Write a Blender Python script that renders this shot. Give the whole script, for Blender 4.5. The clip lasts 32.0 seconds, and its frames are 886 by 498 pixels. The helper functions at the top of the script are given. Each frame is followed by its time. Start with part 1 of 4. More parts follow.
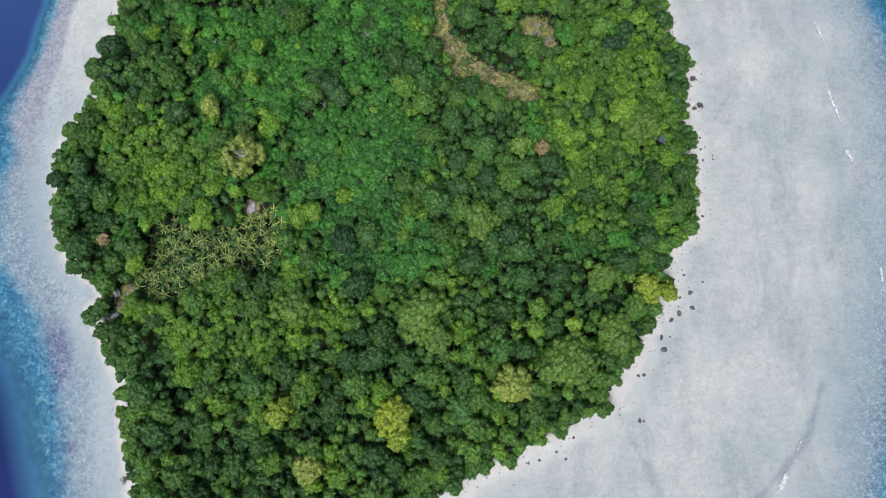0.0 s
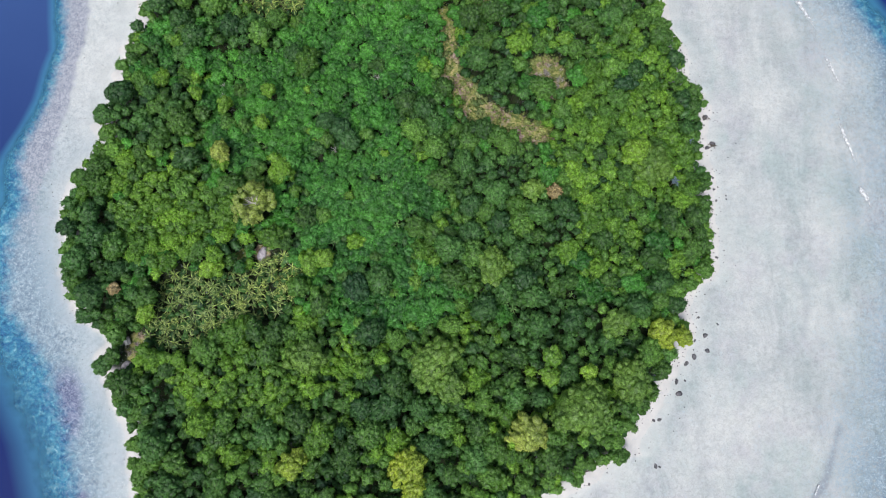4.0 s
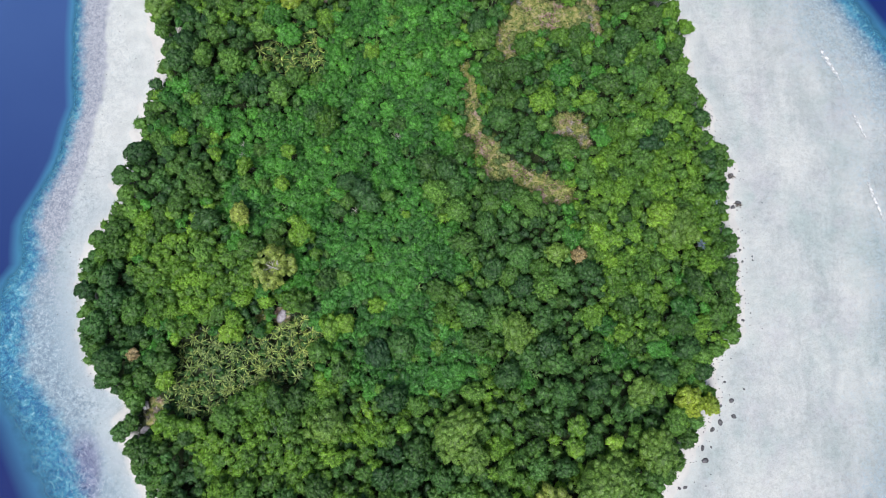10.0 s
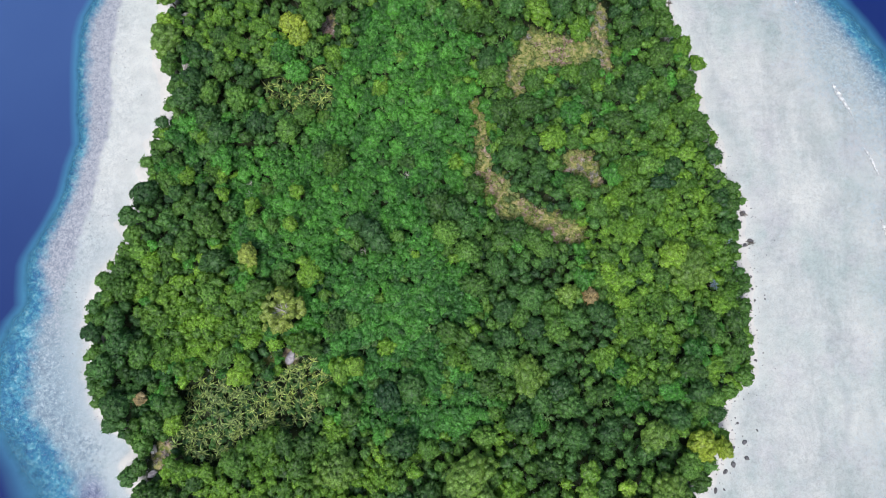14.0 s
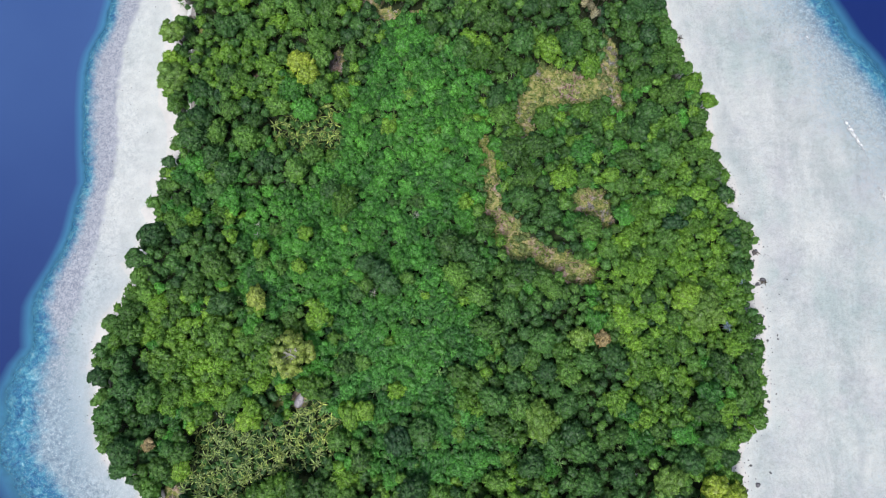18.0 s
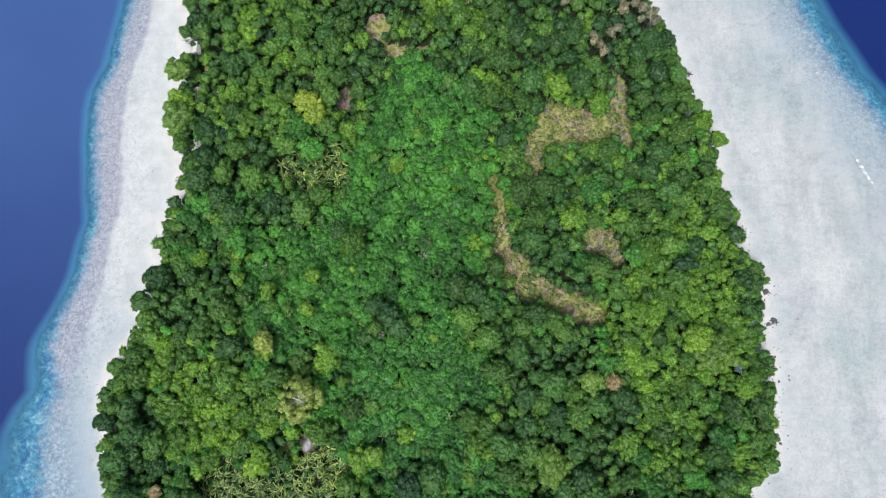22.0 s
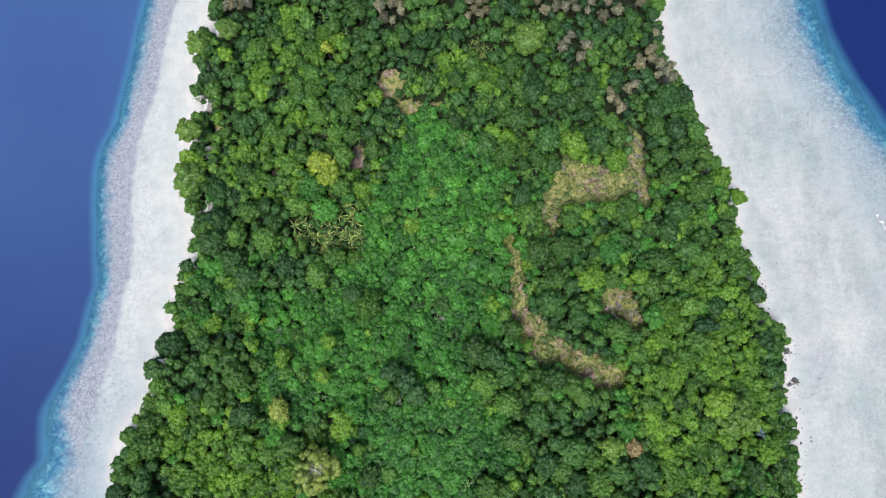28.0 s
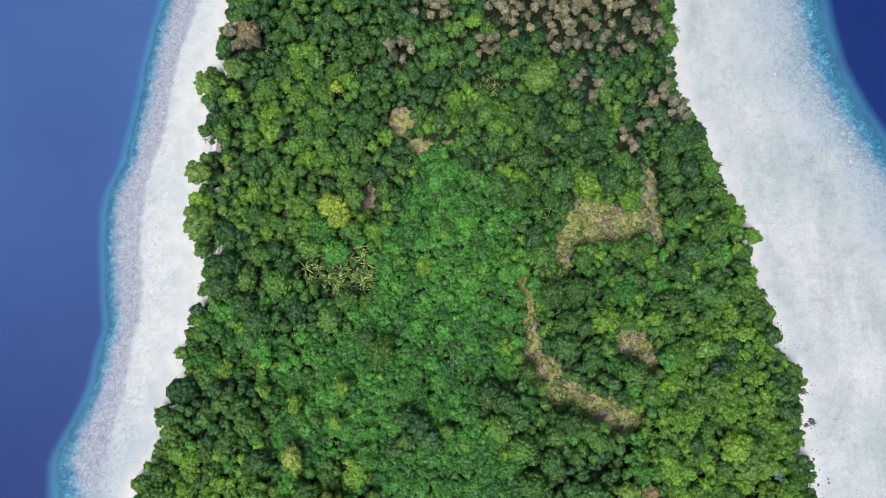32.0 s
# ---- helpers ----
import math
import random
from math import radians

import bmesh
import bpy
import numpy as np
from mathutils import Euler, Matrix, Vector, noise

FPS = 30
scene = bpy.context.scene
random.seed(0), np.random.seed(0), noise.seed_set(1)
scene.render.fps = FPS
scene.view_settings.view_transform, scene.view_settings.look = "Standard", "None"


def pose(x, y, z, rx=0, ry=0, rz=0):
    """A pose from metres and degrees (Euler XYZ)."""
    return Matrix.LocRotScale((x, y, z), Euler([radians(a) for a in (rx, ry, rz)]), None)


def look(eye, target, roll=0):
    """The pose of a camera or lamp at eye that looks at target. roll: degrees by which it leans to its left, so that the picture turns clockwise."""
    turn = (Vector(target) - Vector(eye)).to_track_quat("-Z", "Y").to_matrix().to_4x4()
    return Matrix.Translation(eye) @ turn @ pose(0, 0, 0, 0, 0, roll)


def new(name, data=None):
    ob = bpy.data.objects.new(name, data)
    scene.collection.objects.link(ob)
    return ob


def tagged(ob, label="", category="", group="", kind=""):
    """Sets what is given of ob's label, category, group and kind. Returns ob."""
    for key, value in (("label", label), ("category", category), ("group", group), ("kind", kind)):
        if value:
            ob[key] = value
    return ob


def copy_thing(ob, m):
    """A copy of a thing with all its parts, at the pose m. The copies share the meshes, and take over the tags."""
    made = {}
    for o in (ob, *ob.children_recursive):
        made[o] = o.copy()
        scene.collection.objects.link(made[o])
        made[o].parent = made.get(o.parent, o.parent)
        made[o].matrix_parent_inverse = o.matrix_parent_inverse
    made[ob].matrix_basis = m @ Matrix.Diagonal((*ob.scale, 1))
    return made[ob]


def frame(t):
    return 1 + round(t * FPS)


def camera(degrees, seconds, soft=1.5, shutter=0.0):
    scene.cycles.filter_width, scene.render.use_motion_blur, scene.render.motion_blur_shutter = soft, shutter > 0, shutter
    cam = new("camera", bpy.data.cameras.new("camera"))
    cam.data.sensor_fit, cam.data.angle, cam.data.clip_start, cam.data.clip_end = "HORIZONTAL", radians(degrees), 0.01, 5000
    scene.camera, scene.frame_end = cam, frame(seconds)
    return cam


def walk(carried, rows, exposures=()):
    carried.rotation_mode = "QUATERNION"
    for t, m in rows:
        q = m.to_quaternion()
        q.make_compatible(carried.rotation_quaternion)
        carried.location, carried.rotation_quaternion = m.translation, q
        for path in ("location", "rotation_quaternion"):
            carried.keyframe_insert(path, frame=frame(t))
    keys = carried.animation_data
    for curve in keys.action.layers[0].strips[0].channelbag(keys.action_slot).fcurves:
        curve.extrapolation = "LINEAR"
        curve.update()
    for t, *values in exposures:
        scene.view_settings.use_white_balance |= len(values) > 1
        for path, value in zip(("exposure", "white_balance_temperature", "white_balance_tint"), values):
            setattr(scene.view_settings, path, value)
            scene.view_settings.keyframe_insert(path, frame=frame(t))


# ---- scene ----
cam = camera(70, 32.0, soft=1.0)
PATH = [  # seconds, x, y, z, tilt from straight down, roll, turn
    (0, 0.00, 0.00, 199.42, 8.352, -0.559, 0.626),
    (1, -0.95, 3.52, 199.53, 8.340, -0.387, 0.441),
    (2, -1.89, 7.03, 199.64, 8.363, -0.304, 0.304),
    (3, -2.72, 10.46, 199.70, 8.408, -0.346, 0.262),
    (3.5, -3.14, 12.11, 199.77, 8.421, -0.394, 0.224),
    (5.5, -5.05, 18.62, 199.90, 8.478, -0.416, 0.067),
    (6, -5.51, 20.22, 199.93, 8.484, -0.428, 0.114),
    (6.5, -6.05, 21.83, 199.96, 8.501, -0.354, 0.371),
    (7, -6.58, 23.46, 199.92, 8.507, -0.264, 0.519),
    (8, -7.49, 26.75, 199.92, 8.506, -0.180, 0.461),
    (9, -8.38, 30.05, 199.98, 8.476, -0.109, 0.360),
    (10, -9.27, 33.40, 199.98, 8.451, -0.060, 0.312),
    (11, -10.17, 36.76, 199.98, 8.412, -0.129, 0.291),
    (12, -11.12, 40.05, 199.96, 8.380, -0.083, 0.213),
    (13, -11.92, 43.26, 199.92, 8.375, -0.104, 0.195),
    (14, -12.73, 46.37, 199.92, 8.353, -0.135, 0.172),
    (14.5, -13.16, 47.99, 199.90, 8.343, -0.142, 0.145),
    (16.5, -14.86, 54.55, 199.89, 8.288, -0.131, 0.060),
    (17, -15.31, 56.18, 199.89, 8.268, -0.148, 0.047),
    (18, -16.15, 59.43, 199.90, 8.281, -0.197, 0.031),
    (19, -16.96, 62.59, 199.90, 8.296, -0.217, -0.015),
    (20, -17.81, 65.81, 199.94, 8.320, -0.322, -0.034),
    (21, -18.77, 69.04, 199.89, 8.289, -0.359, -0.066),
    (22, -19.71, 72.26, 199.92, 8.285, -0.416, -0.111),
    (23, -20.58, 75.45, 199.94, 8.287, -0.502, -0.136),
    (24, -21.51, 78.69, 199.90, 8.284, -0.576, -0.171),
    (25, -22.46, 81.91, 199.90, 8.276, -0.545, -0.257),
    (25.5, -22.87, 83.53, 199.86, 8.279, -0.513, -0.321),
    (27.5, -24.46, 90.01, 199.90, 8.277, -0.450, -0.483),
    (28, -24.88, 91.68, 199.93, 8.276, -0.432, -0.529),
    (29, -25.77, 95.02, 199.94, 8.268, -0.411, -0.609),
    (30, -26.62, 98.31, 199.94, 8.272, -0.454, -0.688),
    (31, -27.53, 101.64, 199.93, 8.275, -0.426, -0.791),
    (32, -28.51, 104.99, 199.94, 8.216, -0.374, -0.911),
]
EXPOSURES = [(0, -0.29), (3, -0.17), (6, -0.05), (18, -0.04), (24, -0.01), (32, -0.02)]
walk(cam, [(row[0], pose(*row[1:])) for row in PATH], EXPOSURES)

# ---- light: bright overcast, a wide soft sun high over the island ----
SUN_ELEV, SUN_AZ = radians(66), radians(205)
world = bpy.data.worlds.new("sky")
scene.world = world
world.use_nodes = True
wt = world.node_tree
sky = wt.nodes.new("ShaderNodeTexSky")
sky.sky_type, sky.sun_disc = "NISHITA", False
sky.sun_elevation, sky.sun_rotation = SUN_ELEV, SUN_AZ
sky.air_density, sky.dust_density = 1.0, 4.0
back = wt.nodes["Background"]
back.inputs["Strength"].default_value = 0.115
wt.links.new(sky.outputs["Color"], back.inputs["Color"])
sun = new("sun", bpy.data.lights.new("sun", "SUN"))
sun.data.energy, sun.data.angle, sun.data.color = 2.5, radians(22), (1.0, 0.98, 0.95)
sun_dir = Vector((math.sin(SUN_AZ) * math.cos(SUN_ELEV), math.cos(SUN_AZ) * math.cos(SUN_ELEV), math.sin(SUN_ELEV)))
sun.matrix_world = look(sun_dir * 400, (0, 0, 0))

rng = np.random.default_rng(7)

# ---- the plan: coast lines as functions of y, and areas as ellipses (x, y, half width, half height) ----
EDGE_L = [(-90, -60), (-72, -83), (-46, -90), (-33, -92), (-23, -94), (-14, -95), (-6, -100), (3, -104), (9, -107), (14, -103), (18, -108), (20, -113), (27, -117), (35, -120), (44, -120.5), (51, -122),
          (58, -121), (65, -119.7), (70, -116.7), (73, -114), (78, -110.7), (81, -112), (84, -114), (88, -108.8), (92, -109.8), (96, -106), (102, -108.4), (105, -104.4), (110, -106.5), (118, -101.6), (130, -102), (137, -105.5),
          (146, -106.2), (153, -103.8), (159, -105.2), (165, -102.2), (172, -103.6), (179, -102.4), (187, -104.3), (196, -99.8), (202, -100.4), (209, -97), (220, -98), (260, -80), (300, -45)]
EDGE_R = [(-90, -70), (-64, -40), (-53, -14), (-45, 3), (-35, 22), (-27, 39), (-22, 43), (-20, 52), (-15, 53), (-5, 61), (2, 64.5), (6, 67.5), (10, 69.5), (16, 73.5), (24, 71.7), (31, 74), (34, 80), (39, 82), (48, 82), (56, 81.2),
          (65, 82.7), (74, 80.6), (83, 80.8), (91, 82.5), (96, 79.8), (100, 75), (106, 76.6), (112, 75.4), (119, 70.4), (125, 70), (131, 68.8), (139, 70.4), (145, 66), (150, 63), (157, 61.6), (165, 58.2), (172, 57), (176, 54.4), (184, 51), (192, 49.6), (206, 50.2), (218, 50), (260, 40), (300, -40)]
WHITE_L = [(-90, -92), (-48, -100), (-10, -106), (20, -122), (45, -128), (60, -132), (73, -129), (83, -128), (92, -125.5), (105, -124.5), (116, -122), (126, -122.2), (137, -123.5), (154, -122.5), (164, -120.8), (174, -117.2), (186, -116), (196, -114.6), (208, -111.5), (220, -107.5), (300, -90)]
DEEP_L = [(-90, -112), (-48, -122), (-18, -129), (7, -140), (25, -152), (34, -150.5), (45, -149.7), (52, -147.4), (57, -143.7), (62, -144.5), (71, -145.2), (77, -142.6), (84, -139), (93, -135.6), (103, -134), (110, -132), (120, -133.2), (135, -134.6), (147, -135), (154, -134), (163, -130), (176, -127.6), (186, -125.8), (198, -124.2), (210, -122), (220, -119.6), (300, -95)]
PURPLE = [(-118.5, -7, 6.5, 14), (-117, -42, 6, 8), (-113, -33, 5, 3)]
DEEP_R = [(-90, 125), (-45, 139), (0, 150), (40, 156), (80, 157), (107, 153), (117, 148), (134, 138), (146, 130), (154, 125), (161, 119.5), (170, 114.7), (178, 110), (187, 106), (195, 103), (207, 101), (218, 100), (300, 70)]
VINE = [(-24, 136, 18, 27), (-43, 89, 36, 16), (-16, 28, 23, 10), (-23, 62, 27, 14), (-66, 80, 14, 11), (-65, 103, 13, 11), (-18, 99, 11, 21), (-39, 39, 11, 9), (-31, 116, 27, 16), (-7, 112, 11, 11), (-27, 44, 20, 11)]
YELLOW = [(-88, 54, 18, 14), (50, 49, 11, 21), (-73, 0, 16, 9), (47, 71, 14, 14), (65, 73, 11, 14), (-70, 185, 13, 12), (-95, 63, 11, 7), (-80, 144, 14, 11), (-14, 176, 14, 7), (51, 90, 11, 11), (67, 97, 9, 16), (70, 66, 8, 13), (60, 109, 11, 9), (-103, 66, 16, 7)]
DARK = [(22, 52, 20, 13), (15, 101, 8, 10), (20, 92, 7, 5), (-109, 38, 9, 20), (-95, 86, 16, 11), (17, 37, 20, 13), (39, 15, 21, 13), (-36, 81, 7, 8), (-38, 81, 7, 9), (-65, 111, 11, 11), (8, 66, 20, 9), (-86, -17, 11, 23), (-12, -2, 15, 11), (-85, 129, 13, 13), (12, 163, 18, 9), (51, 157, 9, 16), (-11, 85, 9, 9), (-24, 32, 7, 7)]
GREY = [(25, 207, 20, 11), (1, 209, 13, 7), (46, 181, 6, 6), (34, 167, 4, 5), (50, 176, 4, 4), (-90, 202, 5, 5), (-30, 211, 7, 4), (-40, 197, 4, 4), (20, 185, 4, 4), (-12, 198, 4, 4), (36, 173, 3, 2)]
PALM = [(-77, 27, 14, 10), (-62, 29, 13, 8), (-83, 17, 11, 5), (-53, 37, 7, 5), (-56, 31, 9, 8), (-58, 127, 11, 8), (-11, 186, 4, 3)]
CLEAR = [(26, 140, 12, 6.5), (18, 141, 6, 7.5), (39, 151, 3, 8), (40.5, 139, 3, 6), (11, 131, 3, 7), (-2, 122, 2, 3.5), (-1, 116, 2, 4), (-0.5, 110, 2.5, 5), (0.5, 102, 3, 5.5), (3.5, 95, 4.5, 5), (10, 88.5, 6, 3.5), (19, 84, 6.5, 4), (27, 80.5, 6, 4), (31.5, 103, 5.5, 4.5), (35.5, 97, 3, 4)]
DIRT = [(-39.4, 175, 4, 5), (-33.9, 167, 4, 2.6), (-50.4, 150, 2.2, 4), (-59.4, 41.5, 2.2, 2.4), (-96.7, 11.6, 3, 4.5), (-96, 161, 1.2, 2), (-24.5, 168, 2, 1.4), (-65.7, 41, 2.2, 1.4), (-76, 145, 1.6, 1.6)]
TWIGS = [(39.5, 153, 3, 6), (41.5, 140, 2.5, 6), (10.5, 130, 3.5, 6), (14, 148, 3, 3), (32.5, 102, 5, 4), (36, 97, 3, 4), (-50.4, 150, 2.5, 4), (-97, 12, 3.5, 4), (44, 158, 3, 4), (-33, 167, 4, 2.5)]
PALE_TREES = [(-60.1, 55.5, 6.6, 11.0), (22.4, -11.9, 5.7, 11.0), (-71.7, 72.1, 3.0, 8.0), (-36.3, -36.7, 4.3, 9.0), (-71.7, 72.4, 2.9, 8.0)]
GOLD_TREES = [(-12.2, -21.1, 5.4, 11.0), (-10.8, -27.6, 3.6, 10.0), (-45.9, -21.1, 3.9, 10.0), (-60.5, 146.2, 3.9, 10.0), (-58.6, 142.8, 3.6, 9.0), (63.7, 16.6, 4.7, 8.0), (70.0, 15.7, 2.9, 7.0), (-59.6, 184.1, 2.0, 8.0), (-44.1, -18.4, 2.1, 9.0)]
LIME_TREES = [(36.7, 110.4, 2.7, 7.0), (-57.2, 91.7, 2.3, 9.0), (18.0, 152.9, 4.3, 7.0), (58.0, 72.8, 4.7, 8.0), (-91.9, 182.7, 2.5, 7.0), (-42.9, 37.6, 3.6, 7.0), (-38.6, 39.4, 3.2, 7.0), (-71.8, 39.9, 2.7, 7.0), (-72.8, 36.5, 3.9, 6.0), (-91.7, 22.2, 2.9, 6.0), (-58.9, 81.9, 2.3, 8.0), (69.4, 135.3, 2.5, 6.0), (-102.6, 149.6, 2.6, 6.0), (-81.2, 8.5, 2.5, 6.0), (-80.1, 91.1, 2.1, 8.0), (29.5, 10.3, 3.2, 12.0), (28.6, 4.5, 2.9, 12.0), (40.5, 5.5, 2.5, 11.0), (-70.9, 87.4, 2.5, 8.0)]
BIG_TREES = [(38.2, -5.2, 8.2, 13.0), (-4.7, 7.4, 7.5, 12.0), (53.3, 3.1, 6.4, 10.0), (12.8, 36.8, 5.4, 10.0), (62.9, 68.8, 6.1, 8.0), (-0.5, 1.7, 5.0, 11.0), (-42.7, 9.6, 5.4, 10.0), (49.5, 20.0, 4.7, 10.0), (25.2, 60.5, 3.6, 9.0), (-91.5, 191.2, 3.6, 8.0), (-101.0, 187.0, 3.9, 7.0), (-102.4, 157.5, 4.0, 8.0), (-101.6, 142.5, 5.0, 8.0), (4.6, 186.2, 5.4, 10.0)]
ORANGE_TREES = [(32.2, 60.3, 2.5, 7.0), (32.6, 61.1, 1.4, 7.0), (-100.8, 29.6, 1.8, 8.0), (-88.2, 202.6, 4.2, 8.0)]
DARK_TREES = [(-34.5, 80.0, 3.6, 9.0), (-39.1, 82.7, 2.9, 9.0), (-31.5, 75.9, 3.2, 10.0), (-28.4, 30.4, 4.3, 9.0), (55.3, 95.6, 3.2, 9.0)]
ROCKS = [(76.3, 9.7, 0.8), (73.7, 7.6, 0.8), (70.4, 2.1, 0.8), (73.1, 2.3, 0.4), (71.0, -1.6, 1.0), (80.6, 11.5, 0.7), (80.1, 16.3, 0.7), (76.7, 14.7, 0.5), (84.3, 19.8, 0.4), (78.4, 21.9, 0.4), (63.9, -0.5, 0.6), (62.7, -9.7, 0.5), (64.5, -9.5, 0.6), (62.8, -23.3, 0.7), (64.0, -23.5, 0.4), (39.8, -34.9, 0.5), (36.9, -32.8, 0.4), (31.7, -35.3, 0.4), (42.2, -28.5, 0.4), (39.7, -24.4, 0.5), (21.4, -35.4, 0.5), (28.3, -36.2, 0.4), (43.1, -23.5, 0.4), (83.5, 56.9, 0.7), (85.6, 63.3, 0.4), (86.2, 59.6, 0.4), (89.6, 60.1, 0.3), (85.5, 67.1, 0.4), (84.0, 87.6, 0.9), (86.0, 78.7, 0.9), (84.1, 77.3, 0.7), (85.1, 41.0, 0.5), (82.5, 35.6, 0.7)]
FOAM_FAR = [(107.0, 160.6), (83.0, 203.5), (84.7, 191.5), (110.0, 137.5), (99.7, 144.1), (81.1, 168.0)]
HUTS = [(-96.2, 193.3), (-99.0, 168.1), (-97.6, 152.2), (-97.3, 134.6)]
BLUE = [(70.4, 63.9), (76.9, 77.6), (-99.5, 6.8), (-99.6, 14.0)]


def knots(table, y):
    ys, xs = zip(*table)
    return np.interp(y, ys, xs)


def wobble(x, y, size, seed=0.0):
    """Smooth noise in about -1..1 from summed sines."""
    u, v = np.asarray(x) / size, np.asarray(y) / size
    return (np.sin(1.7 * u + 2.1 * v + seed) + np.sin(-2.3 * u + 1.3 * v + 1.9 * seed + 1) + np.sin(3.1 * u + 0.7 * v + 2.7 * seed + 2)
            + np.sin(0.9 * u - 3.3 * v + 0.6 * seed + 4)) / 3.0


def inside(areas, x, y):
    """Nearness to a set of ellipses: over 1 outside, 0 at a centre."""
    best = np.full(np.shape(x), 9.0)
    for cx, cy, rx, ry in areas:
        best = np.minimum(best, np.hypot((x - cx) / rx, (y - cy) / ry))
    return best


def apart(areas, x, y):
    """Metres from the nearest of a set of ellipses, roughly (negative inside)."""
    best = np.full(np.shape(x), 99.0)
    for cx, cy, rx, ry in areas:
        best = np.minimum(best, (np.hypot((x - cx) / rx, (y - cy) / ry) - 1) * math.sqrt(rx * ry))
    return best


def land(x, y):
    """Metres inland of the edge of the trees (negative: outside)."""
    slope_l = np.interp(y, [-60, -40, 300], [0.7, 0.95, 0.97])
    slope_r = np.interp(y, [-60, -35, -10, 10, 300], [0.45, 0.5, 0.7, 0.95, 0.97])
    return np.minimum((x - knots(EDGE_L, y)) * slope_l, (knots(EDGE_R, y) - x) * slope_r) + 0.6 * wobble(x, y, 2.2)


def smooth(a, b, v):
    t = np.clip((np.asarray(v, float) - a) / (b - a), 0, 1)
    return t * t * (3 - 2 * t)


# ---- materials ----
def material(name):
    m = bpy.data.materials.new(name)
    m.use_nodes = True
    m.node_tree.nodes.clear()
    return m, m.node_tree


def node(tree, kind, **values):
    n = tree.nodes.new(kind)
    for key, value in values.items():
        n.inputs[key.replace("_", " ")].default_value = value
    return n


def noise_node(tree, scale, detail=4.0, rough=0.6, stretch=None, swirl=0.0):
    pos = tree.nodes.new("ShaderNodeNewGeometry")
    n = node(tree, "ShaderNodeTexNoise", Scale=scale, Detail=detail, Roughness=rough, Distortion=swirl)
    if stretch:
        mp = tree.nodes.new("ShaderNodeMapping")
        mp.inputs["Scale"].default_value = stretch
        mp.inputs["Rotation"].default_value = (0, 0, radians(12))
        tree.links.new(pos.outputs["Position"], mp.inputs["Vector"])
        tree.links.new(mp.outputs["Vector"], n.inputs["Vector"])
    else:
        tree.links.new(pos.outputs["Position"], n.inputs["Vector"])
    return n.outputs["Fac"]


def ramp(tree, source, stops):
    r = tree.nodes.new("ShaderNodeValToRGB")
    r.color_ramp.elements.remove(r.color_ramp.elements[1])
    for i, (at, colour) in enumerate(stops):
        e = r.color_ramp.elements[0] if i == 0 else r.color_ramp.elements.new(at)
        e.position, e.color = at, (*colour, 1)
    tree.links.new(source, r.inputs["Fac"])
    return r.outputs["Color"]


def grey(v):
    return (v, v, v)


def mixed(tree, fac, a, b, mode="MIX"):
    n = tree.nodes.new("ShaderNodeMix")
    n.data_type, n.blend_type = "RGBA", mode
    for value, slot in ((fac, 0), (a, 6), (b, 7)):
        if isinstance(value, (int, float)):
            n.inputs[slot].default_value = value
        elif isinstance(value, tuple):
            n.inputs[slot].default_value = (*value, 1)
        else:
            tree.links.new(value, n.inputs[slot])
    return n.outputs[2]


def calc(tree, op, a, b=0.0, clamp=False):
    n = tree.nodes.new("ShaderNodeMath")
    n.operation, n.use_clamp = op, clamp
    for value, slot in ((a, 0), (b, 1)):
        if isinstance(value, (int, float)):
            n.inputs[slot].default_value = value
        else:
            tree.links.new(value, n.inputs[slot])
    return n.outputs[0]


def attribute(tree, name):
    n = tree.nodes.new("ShaderNodeAttribute")
    n.attribute_name = name
    return n.outputs["Fac"]


def finish(tree, colour, rough=0.8, bump=None, distance=0.05, metal=0.0, spec=0.3):
    p = node(tree, "ShaderNodeBsdfPrincipled", Roughness=rough, Metallic=metal)
    p.inputs["Specular IOR Level"].default_value = spec
    if isinstance(colour, tuple):
        p.inputs["Base Color"].default_value = (*colour, 1)
    else:
        tree.links.new(colour, p.inputs["Base Color"])
    if bump is not None:
        b = node(tree, "ShaderNodeBump", Strength=0.6, Distance=distance)
        tree.links.new(bump, b.inputs["Height"])
        tree.links.new(b.outputs["Normal"], p.inputs["Normal"])
    out = tree.nodes.new("ShaderNodeOutputMaterial")
    tree.links.new(p.outputs[0], out.inputs["Surface"])


